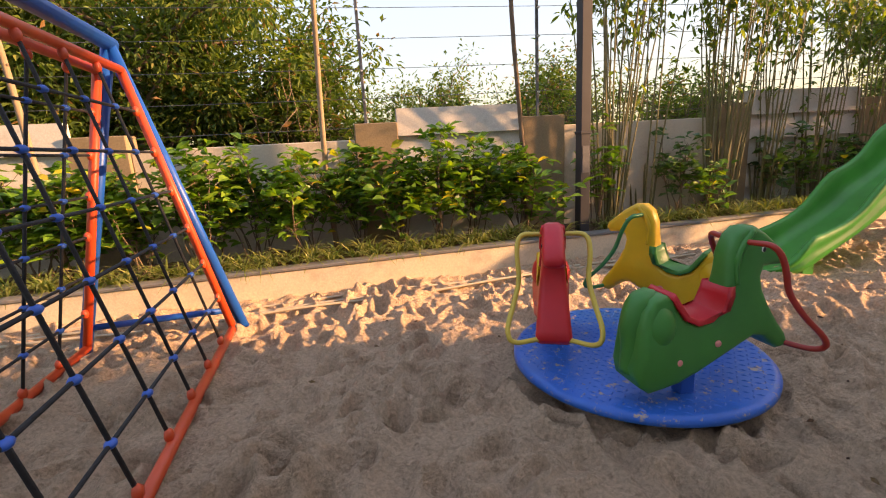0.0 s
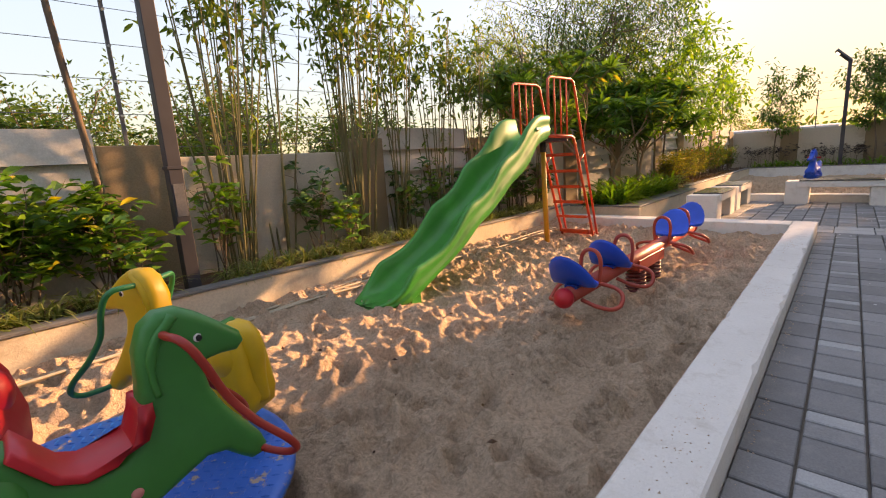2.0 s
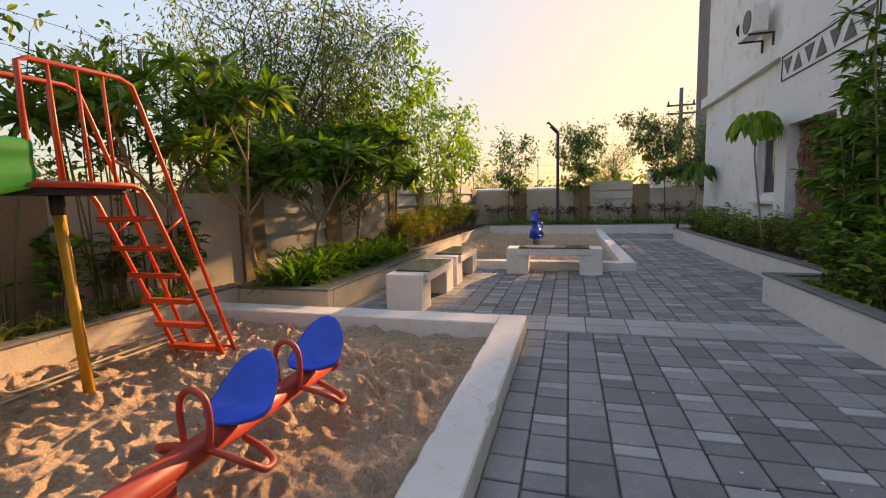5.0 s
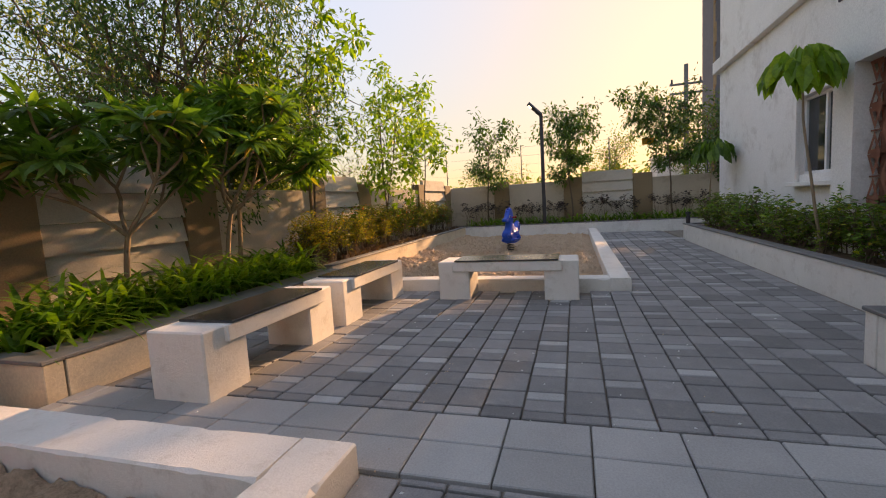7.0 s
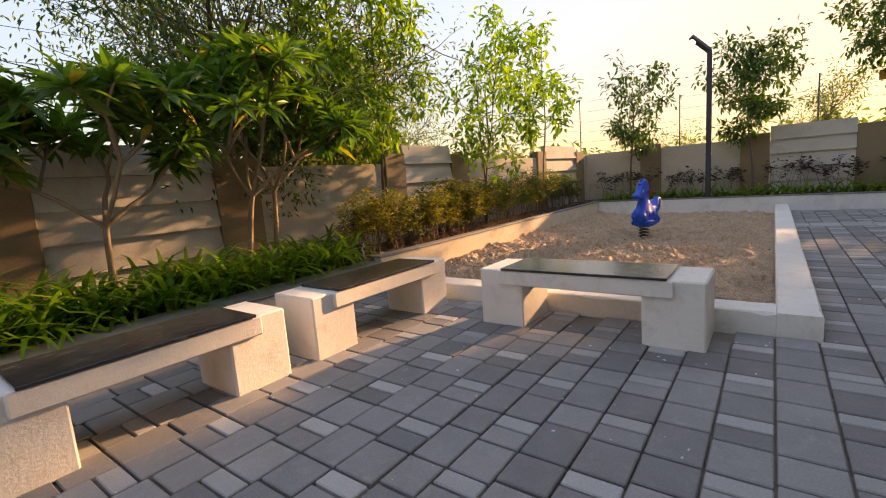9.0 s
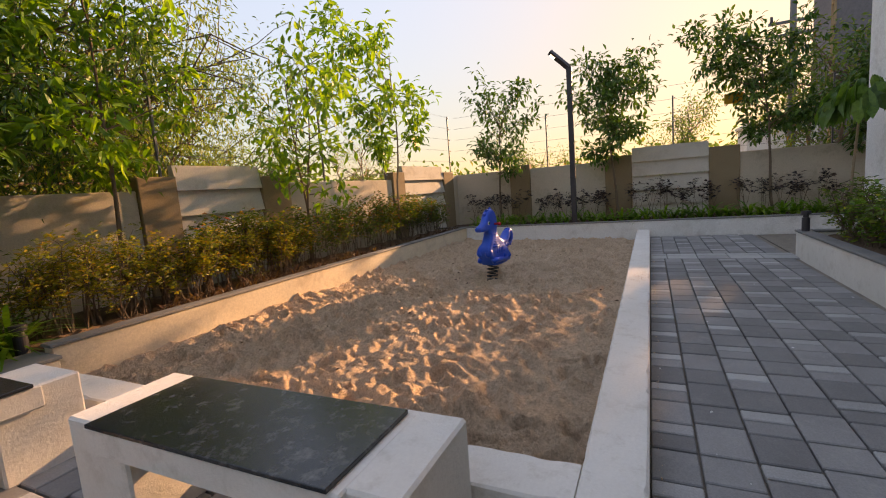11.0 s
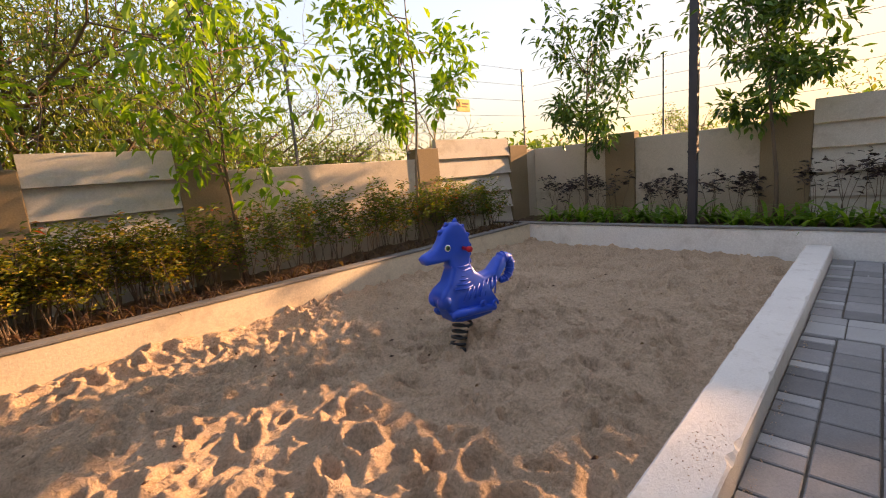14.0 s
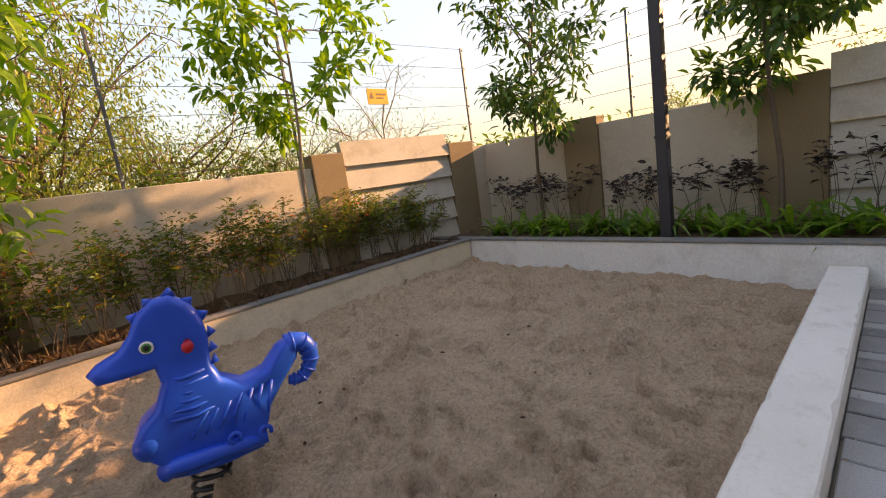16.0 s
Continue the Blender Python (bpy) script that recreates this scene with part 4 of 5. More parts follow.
pad_me = [solid_profile("saddle", PADLINE, lambda u, z: horse_half(u, z) + 0.012, 0.008, 2) for _ in range(3)]
for k, (ang, colour, body_m, pad_m, bar_m) in enumerate(((-92, "green", PL_GREEN, PL_RED, REDPIPE), (28, "yellow", PL_YELLOW, PL_GREEN, GREENPIPE), (153, "red", PL_RED, PL_YELLOW, YELLOWPIPE))):
    a = radians(ang)
    h = new("horse")
    h.parent = mgr
    h.matrix_local = pose(0.475 * math.cos(a), 0.475 * math.sin(a), 0.232, 0, 0, ang + 90) @ Matrix.Diagonal((0.95, 0.95, 0.905, 1))
    h.empty_display_size = 0.1
    tagged(h, f"{colour} plastic horse seat")
    part("body", horse_me[k], body_m, h, f"{colour} moulded horse body")
    part("saddle", pad_me[k], pad_m, h)
    tl = curve_pts([(-0.27, 0, 0.47), (-0.345, 0, 0.445), (-0.385, 0, 0.35), (-0.385, 0, 0.22), (-0.40, 0, 0.08)], 5)
    part("tail", Geo().tube(tl, np.interp(np.linspace(0, 1, len(tl)), [0, 0.25, 0.6, 1], [0.035, 0.066, 0.06, 0.045]), 12), body_m, h, "", True)
    part("rump", Geo().ball((-0.30, 0, 0.33), 0.13, 18, 12, (0.9, 1.0, 1.15)), body_m, h, "", True)
    part("post", Geo().box(-0.12, -0.04, -0.035, 0.035, -0.094, 0.10, 0.004), BLUEPIPE, h, "blue steel post")
    hd = [(0.17, 0.0, 0.71), (0.175, 0.10, 0.715), (0.19, 0.165, 0.715), (0.215, 0.195, 0.68), (0.25, 0.20, 0.60), (0.30, 0.19, 0.47), (0.37, 0.215, 0.35), (0.46, 0.245, 0.24), (0.495, 0.235, 0.175), (0.475, 0.19, 0.145), (0.43, 0.10, 0.145), (0.41, 0.0, 0.15)]
    for s in (1, -1):
        part("handlebar", Geo().tube(curve_pts([(u, s * w, z) for u, w, z in hd], 5), 0.0145, 10), bar_m, h, "bent tube handlebar", True)
        yh = horse_half(0.25, 0.68)
        part("eye", Geo().ball((0.275, s * (yh - 0.004), 0.665), 0.022, 12, 8, (1, 0.4, 1.1)), PL_WHITE, h, "white painted eye", True)
        part("pupil", Geo().ball((0.279, s * (yh + 0.003), 0.663), 0.011, 10, 6, (1, 0.4, 1.2)), PL_BLACK, h, "black pupil", True)
        for bu, bz in ((-0.20, 0.14), (0.02, 0.205)):
            part("bolt_cap", Geo().ball((bu, s * horse_half(bu, bz), bz), 0.019, 10, 6, (1, 0.6, 1)), PL_PINK, h, "pink bolt cap", True)
        part("mane", Geo().tube(curve_pts([(0.215, s * (horse_half(0.2, 0.75) - 0.012), 0.765), (0.15, s * horse_half(0.15, 0.7), 0.69), (0.125, s * horse_half(0.12, 0.6), 0.60), (0.13, s * horse_half(0.12, 0.5), 0.50)], 5), [0.02] * 5 + [0.018] * 5 + [0.012] * 6, 8), body_m, h, "", True)

# ---- slide ----
slide = thing("slide", "wavy green plastic slide with an orange ladder and platform", "slide")
# underside and rim of the chute along x
LOW = ((4.12, 0.004), (4.47, 0.004), (4.65, 0.07), (4.94, 0.21), (5.18, 0.32), (5.44, 0.46), (5.67, 0.62), (5.92, 0.74), (6.19, 0.91), (6.35, 1.03), (6.67, 1.19), (6.84, 1.32), (7.03, 1.51), (7.32, 1.60))
RIM = ((4.12, 0.045), (4.28, 0.085), (4.42, 0.18), (4.50, 0.27), (4.60, 0.345), (4.72, 0.375), (4.96, 0.45), (5.15, 0.56), (5.30, 0.70), (5.41, 0.81), (5.52, 0.885), (5.69, 0.945), (5.88, 1.05), (6.01, 1.18), (6.09, 1.27), (6.23, 1.36), (6.45, 1.46), (6.61, 1.59), (6.74, 1.73), (6.92, 1.85), (7.08, 1.90), (7.32, 1.905))
low_c, rim_c = curve_pts(LOW, 8), curve_pts(RIM, 6)
chute, vs = Geo(), []
xs_slide = np.linspace(4.12, 7.32, 110)
for x in xs_slide:
    lo, hi = np.interp(x, low_c[:, 0], low_c[:, 1]), np.interp(x, rim_c[:, 0], rim_c[:, 1])
    H, bed = hi - lo, min(lo + 0.05, hi - 0.012)
    hw = 0.295 * math.sqrt(max(0.2, 1 - 0.8 * (max(0, 4.52 - x) / 0.40) ** 2))
    half_sec = [(hw * 0.9, lo), (hw, lo + 0.14 * H), (hw + 0.010, lo + 0.30 * H), (hw + 0.010, lo + 0.42 * H), (hw - 0.002, lo + 0.48 * H), (hw - 0.002, lo + 0.66 * H), (hw + 0.006, lo + 0.72 * H), (hw + 0.006, hi - 0.10 * H),
                (hw - 0.010, hi), (hw - 0.034, hi + 0.003), (hw - 0.055, hi - 0.02 * min(1, H / 0.2)), (hw - 0.075, bed + 0.5 * (hi - bed)), (hw - 0.10, bed + 0.2 * (hi - bed)), (hw - 0.145, bed + 0.012), (hw * 0.35, bed)]
    ring = [(-a, b) for a, b in half_sec] + [(0, bed)] + half_sec[::-1] + [(hw * 0.4, lo + 0.006), (-hw * 0.4, lo + 0.006)]
    vs += [(x, 3.405 + a, b) for a, b in ring]
m = len(ring)
fs = [(i * m + k, (i + 1) * m + k, (i + 1) * m + (k + 1) % m, i * m + (k + 1) % m) for i in range(len(xs_slide) - 1) for k in range(m)]
fs += [tuple(range(m))[::-1], tuple(range((len(xs_slide) - 1) * m, len(xs_slide) * m))]
chute.add(vs, fs)
part("chute", chute, PL_SLIDE, slide, "wavy green plastic chute", True)
for yy in (3.122, 3.668):
    part("foot", Geo().box(4.50, 4.64, yy, yy + 0.02, -0.03, 0.10, 0.005), PL_SLIDE, slide, "small green foot")
part("slot", Geo().box(6.93, 7.04, 3.090, 3.104, 1.70, 1.735, 0.004), PL_WHITE, slide, "pale hand slot")
part("post", Geo().tube([(7.69, 3.39, -0.03), (7.62, 3.40, 1.46)], 0.038, 12), YELLOWPOST, slide, "yellow painted post", True)
part("post_sleeve", Geo().tube([(7.622, 3.40, 1.42), (7.615, 3.40, 1.60)], 0.046, 12), PL_BLACK, slide, "black post sleeve", True)
part("platform", Geo().box(7.30, 8.02, 3.14, 3.68, 1.605, 1.64, 0.006), ORANGE, slide, "orange steel platform")
part("platform_base", Geo().box(7.34, 7.98, 3.18, 3.64, 1.56, 1.603, 0.004), DARKSTEEL, slide)
for yy in (3.13, 3.69):
    part("platform_rail", Geo().tube([(7.28, yy, 1.63), (7.98, yy, 1.63), (8.06, yy, 1.60), (8.12, yy, 1.50), (8.77, yy, 0.0)], 0.021, 10), ORANGE, slide, "orange ladder stringer", True)
    top = [(7.30, yy, 1.63), (7.30, yy, 2.38), (7.36, yy, 2.41), (7.96, yy, 2.435), (8.06, yy, 2.40), (8.13, yy, 2.22), (8.93, yy, 0.0)]
    part("handrail", Geo().tube(top, 0.0185, 10), ORANGE, slide, "orange handrail", True)
    for x in (7.50, 7.68, 7.86):
        part("baluster", Geo().tube([(x, yy, 1.63), (x - 0.03, yy, 2.41 + 0.04 * (x - 7.36))], 0.012, 8), ORANGE, slide, "", True)
    part("brace", Geo().tube([(8.24, yy, 1.23), (8.43, yy, 1.37)], 0.011, 6), ORANGE, slide, "", True)
for k in range(6):
    z = 0.08 + k * 0.255
    x = 8.77 - z / 1.50 * 0.65
    part("tread", Geo().box(x - 0.10, x + 0.05, 3.145, 3.675, z - 0.012, z + 0.012, 0.003).box(x - 0.10, x - 0.085, 3.145, 3.675, z + 0.013, z + 0.035, 0.002), ORANGE, slide, "orange ladder tread")
part("foot_bar", Geo().tube([(8.77, 3.13, 0.035), (8.93, 3.13, 0.03), (8.93, 3.69, 0.03), (8.77, 3.69, 0.035)], 0.015, 8, True), ORANGE, slide, "", True)

# ---- spring seesaw ----
see = thing("seesaw", "red steel spring seesaw with four blue seats", "seesaw", at=(6.27, 1.50, 0), turn=-0.9)
part("beam", Geo().tube([(-1.65, 0, 0.302), (1.65, 0, 0.348)], 0.066, 16), SEERED, see, "brick-red tube beam", True)
part("end_cap", Geo().ball((-1.70, 0, 0.300), 0.078, 16, 12), PL_RED, see, "red ball end cap", True)
part("end_cap", Geo().ball((1.70, 0, 0.349), 0.078, 16, 12), PL_RED, see, "red ball end cap", True)
part("saddle_plate", Geo().box(-0.36, 0.36, -0.075, 0.075, 0.222, 0.262, 0.006).box(-0.36, 0.36, -0.085, -0.070, 0.21, 0.325, 0.004).box(-0.36, 0.36, 0.070, 0.085, 0.21, 0.325, 0.004), SEERED, see, "steel cradle")
for sx in (-0.22, 0.22):
    part("spring", Geo().tube([(sx + 0.085 * math.cos(t), 0.085 * math.sin(t), -0.02 + 0.235 * t / (2 * math.pi * 6)) for t in np.linspace(0, 2 * math.pi * 6, 150)], 0.0125, 8), SPRINGRED, see, "dark red coil spring", True)
for u, face in ((-1.54, 1), (-0.85, 1), (0.85, -1), (1.54, -1)):
    zb = 0.325 + u * 0.014 + 0.062
    me = Geo()
    nseg = 20
    rings = []
    for j, rr in enumerate((0.0, 0.4, 0.75, 0.93, 1.0, 0.97)):
        for k in range(nseg):
            a = 2 * math.pi * k / nseg
            q, w = rr * math.cos(a), rr * math.sin(a)
            up = 0.014 + 0.212 * max(0, -q + 0.14) ** 1.25 + 0.01 * w * w - (0.02 if j == 5 else 0)
            rings.append((u + face * 0.185 * q, 0.185 * w, zb + up))
    for j, rr in enumerate((0.9, 0.5, 0.0)):
        for k in range(nseg):
            a = 2 * math.pi * k / nseg
            q, w = rr * math.cos(a), rr * math.sin(a)
            rings.append((u + face * 0.185 * q - face * 0.008, 0.185 * w, zb - 0.014 + 0.196 * max(0, -q + 0.14) ** 1.25))
    me.add(rings, [(j * nseg + k, j * nseg + (k + 1) % nseg, (j + 1) * nseg + (k + 1) % nseg, (j + 1) * nseg + k) for j in range(8) for k in range(nseg)])
    me.box(u - 0.06, u + 0.06, -0.05, 0.05, zb - 0.02, zb + 0.012, 0.006)
    part("seat", me, PL_BLUE, see, "blue moulded plastic seat", True)
    hx = u + face * 0.30
    hoop = curve_pts([(hx, -0.068, zb - 0.06), (hx, -0.085, zb + 0.09), (hx, -0.065, zb + 0.19), (hx, 0, zb + 0.225), (hx, 0.065, zb + 0.19), (hx, 0.085, zb + 0.09), (hx, 0.068, zb - 0.06)], 5)
    part("hand_hoop", Geo().tube(hoop, 0.0165, 10), SEERED, see, "red hand hoop", True)
    for s in (1, -1):
        ft = curve_pts([(hx, s * 0.06, zb - 0.05), (hx, s * 0.20, zb - 0.07), (hx - face * 0.03, s * 0.275, zb - 0.11), (hx - face * 0.10, s * 0.29, zb - 0.17), (hx - face * 0.19, s * 0.26, zb - 0.185), (hx - face * 0.24, s * 0.16, zb - 0.165), (hx - face * 0.25, s * 0.04, zb - 0.125)], 5)
        part("foot_rest", Geo().tube(ft, 0.0165, 10), SEERED, see, "red foot rest loop", True)

# ---- spring seahorse rider ----
rider = thing("spring_rider", "blue plastic seahorse spring rider with red handles", "spring rider")
rider.matrix_world = pose(19.62, 0.86, -0.085, 0, -11.5, 166)
S = 0.00262
sp = lambda px, py: ((675 - px) * S, (545 - py) * S)
SEA = [sp(*q) for q in [(668, 190), (655, 150), (635, 124), (604, 108), (575, 118), (552, 146), (543, 178), (528, 206), (494, 229), (483, 243), (500, 260), (548, 251), (582, 243), (592, 268), (583, 315), (560, 342), (549, 368), (565, 395), (595, 418), (612, 446), (650, 447), (705, 437), (768, 418), (773, 372), (786, 345), (808, 300), (834, 255), (838, 215), (820, 206), (792, 226), (768, 268), (728, 286), (690, 272), (673, 245)]][::-1]
sea_half = lambda u, z: (0.062 if z > 0.78 else 0.075 + 0.06 * math.exp(-((z - 0.38) / 0.22) ** 2)) if u > -0.28 else 0.058
part("body", solid_profile("body", SEA, sea_half, 0.04, 4), PL_BLUE, rider, "blue moulded seahorse body")
tail = curve_pts([sp(*q) for q in [(812, 228), (842, 224), (862, 246), (862, 278), (845, 302), (820, 304)]], 6)
part("tail", Geo().tube([(u, 0, z) for u, z in tail], np.linspace(0.06, 0.026, len(tail)), 12), PL_BLUE, rider, "curled tail", True)
for q in np.linspace(0.1, 0.9, 7):
    i = int(q * (len(tail) - 1))
    c, d = tail[i], tail[min(i + 1, len(tail) - 1)] - tail[max(i - 1, 0)]
    d = d / np.linalg.norm(d)
    r = 0.062 - 0.034 * q
    part("tail_ring", Geo().tube([(c[0] - d[1] * r * math.cos(a), r * math.sin(a), c[1] + d[0] * r * math.cos(a)) for a in np.linspace(0, 2 * math.pi, 14, endpoint=False)], 0.007, 6, True), PL_BLUE, rider, "", True)
for px, py, dx, dy in ((604, 112, 0, -16), (632, 126, 10, -10), (655, 152, 14, -7), (668, 185, 14, 0), (672, 215, 13, 2), (676, 240, 12, 4), (572, 124, -8, -8), (552, 150, -12, -4)):
    a, b = sp(px, py), sp(px + dx, py + dy)
    part("spike", Geo().tube([(a[0], 0, a[1]), (b[0], 0, b[1])], [0.034, 0.004], 8), PL_BLUE, rider, "", True)
for s in (1, -1):
    for k in range(6):
        a, b = sp(592 + 3 * k, 262 + 15 * k), sp(662 + 6 * k, 250 + 13 * k)
        part("neck_rib", Geo().tube([(a[0], s * (sea_half(*a) - 0.016), a[1]), ((a[0] + b[0]) / 2, s * (sea_half(*a) + 0.002), (a[1] + b[1]) / 2 - 0.012), (b[0], s * (sea_half(*b) - 0.014), b[1])], 0.009, 6), PL_BLUE, rider, "", True)
    for k in range(7):
        a, b = sp(672 + 18 * k, 318 - 5 * k), sp(640 + 22 * k, 372 - 4 * k)
        part("side_rib", Geo().tube([(a[0], s * (sea_half(*a) - 0.012), a[1]), (b[0], s * (sea_half(*b) - 0.004), b[1])], [0.012, 0.006], 6), PL_BLUE, rider, "", True)
    a = sp(576, 385)
    part("chest", Geo().ball((a[0], s * 0.075, a[1] + 0.02), 0.075, 14, 10, (1, 0.8, 1)), PL_BLUE, rider, "", True)
    a, b = sp(612, 415), sp(770, 392)
    part("foot_peg", Geo().tube([(a[0] + 0.04, s * 0.115, a[1] - 0.03), (a[0], s * 0.135, a[1]), (b[0], s * 0.13, b[1])], [0.045, 0.042, 0.036], 10), PL_BLUE, rider, "moulded foot rest", True)
    for q in ((712, 380), (766, 378)):
        c = sp(*q)
        part("hook", Geo().tube([(c[0] + 0.026 * math.cos(t), s * 0.155, c[1] + 0.026 * math.sin(t)) for t in np.linspace(-1.5, 3.6, 14)], 0.011, 8), PL_BLUE, rider, "", True)
    c = sp(571, 199)
    part("eye", Geo().ball((c[0], s * 0.058, c[1]), 0.031, 14, 8, (1, 0.35, 1)), PL_WHITE, rider, "white eye", True)
    part("iris", Geo().ball((c[0], s * 0.063, c[1]), 0.023, 14, 8, (1, 0.4, 1)), PL_GREEN, rider, "green iris", True)
    part("pupil", Geo().ball((c[0], s * 0.068, c[1]), 0.015, 12, 6, (1, 0.4, 1)), PL_BLACK, rider, "black pupil", True)
    c = sp(634, 196)
    part("handle", Geo().tube([(c[0], s * 0.05, c[1]), (c[0], s * 0.13, c[1]), (c[0], s * 0.135, c[1]), (c[0], s * 0.165, c[1])], [0.017, 0.017, 0.027, 0.025], 12), PL_RED, rider, "red grip", True)
part("spring", Geo().tube([(0.085 * math.cos(t), 0.085 * math.sin(t), -0.02 + 0.31 * t / (2 * math.pi * 5.5)) for t in np.linspace(0, 2 * math.pi * 5.5, 140)], 0.0125, 8), SPRING, rider, "black coil spring", True)
part("base", Geo().lathe((0, 0, 0), [(0.0, 0.02), (0.10, 0.018), (0.11, 0.0), (0.11, -0.06)], 24), SPRING, rider)

# ---- plants ----
def limb(rg, start, direction, length, r0, r1, n=6, wander=0.12, rise=0.0):
    p, d, pts = np.array(start, dtype=float), np.array(direction, dtype=float), []
    d /= np.linalg.norm(d)
    for k in range(n + 1):
        pts.append(p.copy())
        d = d + rg.normal(0, wander, 3) + np.array((0, 0, rise))
        d /= np.linalg.norm(d)
        p = p + d * length / n
    return np.array(pts), np.linspace(r0, r1, n + 1)


def tree(name, label, category, at, height, crown, seed, leaf_m, bark_m, n_limbs=9, twigs=5, leaves=2600, leaf_l=0.12, leaf_w=0.05, trunk_r=0.05, clear=0.45, lean=(0, 0), droop=0.3, group="", cluster=0.22, trunks=1, oval=False):
    rg = np.random.RandomState(seed)
    t = thing(name, label, category, group, at=at)
    wood, ends = Geo(), []
    for s in range(trunks):
        tp, tr = limb(rg, (rg.uniform(-0.05, 0.05) * (trunks > 1), rg.uniform(-0.05, 0.05) * (trunks > 1), -0.05), (lean[0] + rg.normal(0, 0.12) * (trunks > 1), lean[1] + rg.normal(0, 0.12) * (trunks > 1), 1), height * 0.9, trunk_r, trunk_r * 0.25, 9, 0.05)
        wood.tube(tp, tr, 8)
        for i in range(n_limbs):
            u = clear + (1 - clear) * (i + rg.rand()) / n_limbs * 0.98
            k = min(int(u * 9), 8)
            base = tp[k] + (tp[k + 1] - tp[k]) * (u * 9 - k)
            a = rg.uniform(0, 2 * math.pi) + i * 2.4
            reach = crown * (0.45 + 0.75 * math.sin(math.pi * min(1, 0.25 + 0.75 * (1 - (u - clear) / (1 - clear + 1e-6))))) * rg.uniform(0.7, 1.15)
            lp, lr = limb(rg, base, (math.cos(a), math.sin(a), rg.uniform(0.25, 1.0)), reach, trunk_r * 0.42, trunk_r * 0.10, 6, 0.16, 0.02)
            wood.tube(lp, lr, 5, caps=False)
            for j in range(twigs):
                q = lp[rg.randint(2, 7)]
                tp2, tr2 = limb(rg, q, rg.normal(0, 0.7, 3) + np.array((math.cos(a) * 0.6, math.sin(a) * 0.6, 0.3)), reach * 0.45, trunk_r * 0.13, trunk_r * 0.04, 4, 0.2)
                wood.tube(tp2, tr2, 4, caps=False)
                ends += [tp2[2], tp2[3], tp2[4]]
            ends += [lp[4], lp[5], lp[6]]
        ends += [tp[-1], tp[-2]]
    part("trunk", wood, bark_m, t, "", True)
    ends = np.array(ends)
    c = ends[rg.randint(0, len(ends), leaves)]
    off = rg.normal(0, cluster * 0.6, (leaves, 3))
    d = off + rg.normal(0, cluster * 0.4, (leaves, 3)) + np.array((0, 0, -droop * cluster))
    part("crown", Geo().leaves(c + off, d, leaf_l, leaf_w, 0.25, seed, oval), leaf_m, t, "", False)
    return t


def shrub(name, label, at, height, width, seed, leaf_m, bark_m, leaves=420, leaf_l=0.10, leaf_w=0.05, stems=7, bare=0.35, group="", category="shrub", stem_r=0.009, tiers=True):
    rg = np.random.RandomState(seed)
    t = thing(name, label, category, group, at=at)
    wood, ends = Geo(), []
    for s in range(stems):
        a = rg.uniform(0, 2 * math.pi)
        r = rg.uniform(0.1, 1.0) * width * 0.5
        sp, sr = limb(rg, (rg.normal(0, 0.05), rg.normal(0, 0.05), -0.03), (math.cos(a) * r, math.sin(a) * r, height), height * rg.uniform(0.75, 1.05), stem_r, stem_r * 0.4, 6, 0.10)
        wood.tube(sp, sr, 5, caps=False)
        for k in range(2, 7):
            if k / 6 >= bare:
                ends.append(sp[k])
                for j in range(2):
                    bp, br = limb(rg, sp[k], rg.normal(0, 0.7, 3) + np.array((0, 0, 0.5)), width * 0.28, stem_r * 0.5, stem_r * 0.2, 3, 0.2)
                    wood.tube(bp, br, 4, caps=False)
                    ends += [bp[2], bp[3], bp[3]]
    part("branchwork", wood, bark_m, t)
    ends = np.array(ends)
    c = ends[rg.randint(0, len(ends), leaves)]
    a = rg.uniform(0, 2 * math.pi, leaves)
    d = np.stack([np.cos(a), np.sin(a), rg.uniform(-0.2, 0.75, leaves)], -1)
    part("foliage", Geo().leaves(c + rg.normal(0, 0.035, (leaves, 3)), d, leaf_l, leaf_w, 0.22, seed, leaf_l > 0.09), leaf_m, t)
    return t


def bamboo(at, height, canes, seed, spread=0.22, leaves=1700):
    rg = np.random.RandomState(seed)
    t = thing("bamboo_clump", "clump of thin upright canes with yellow-green leaves", "bamboo", "bamboo clumps along the wall", at=at)
    wood, nodes = Geo(), []
    for s in range(canes):
        a, r = rg.uniform(0, 2 * math.pi), spread * math.sqrt(rg.rand()) * 0.5
        h = height * rg.uniform(0.78, 1.05)
        out = 0.09 * rg.uniform(0.2, 1.4)
        cp, cr = limb(rg, (r * math.cos(a), r * math.sin(a), -0.04), (out * math.cos(a), out * math.sin(a), 1), h, 0.014, 0.005, 14, 0.016)
        wood = Geo().tube(cp, cr, 5, caps=False)
        for k in range(6, 15):
            for j in range(2 if k > 9 else 1):
                bp, br = limb(rg, cp[k], rg.normal(0, 1, 3) * (1, 1, 0.3) + np.array((0, 0, 0.7)), 0.13 if k < 10 else 0.20, 0.003, 0.001, 3, 0.12, -0.02)
                wood.tube(bp, br, 3, caps=False)
                nodes += [bp[3]] * (1 if k < 9 else 3 if k < 11 else 7) + [bp[2]] * (0 if k < 10 else 3)
        part("cane", wood, CANE, t)
    nodes = np.array(nodes)
    c = nodes[rg.randint(0, len(nodes), leaves)]
    d = rg.normal(0, 0.7, (leaves, 3)) + np.array((0, 0, -0.25))
    part("foliage", Geo().leaves(c + rg.normal(0, 0.028, (leaves, 3)), d, 0.125, 0.046, 0.15, seed, True), LF_BAMBOO, t)


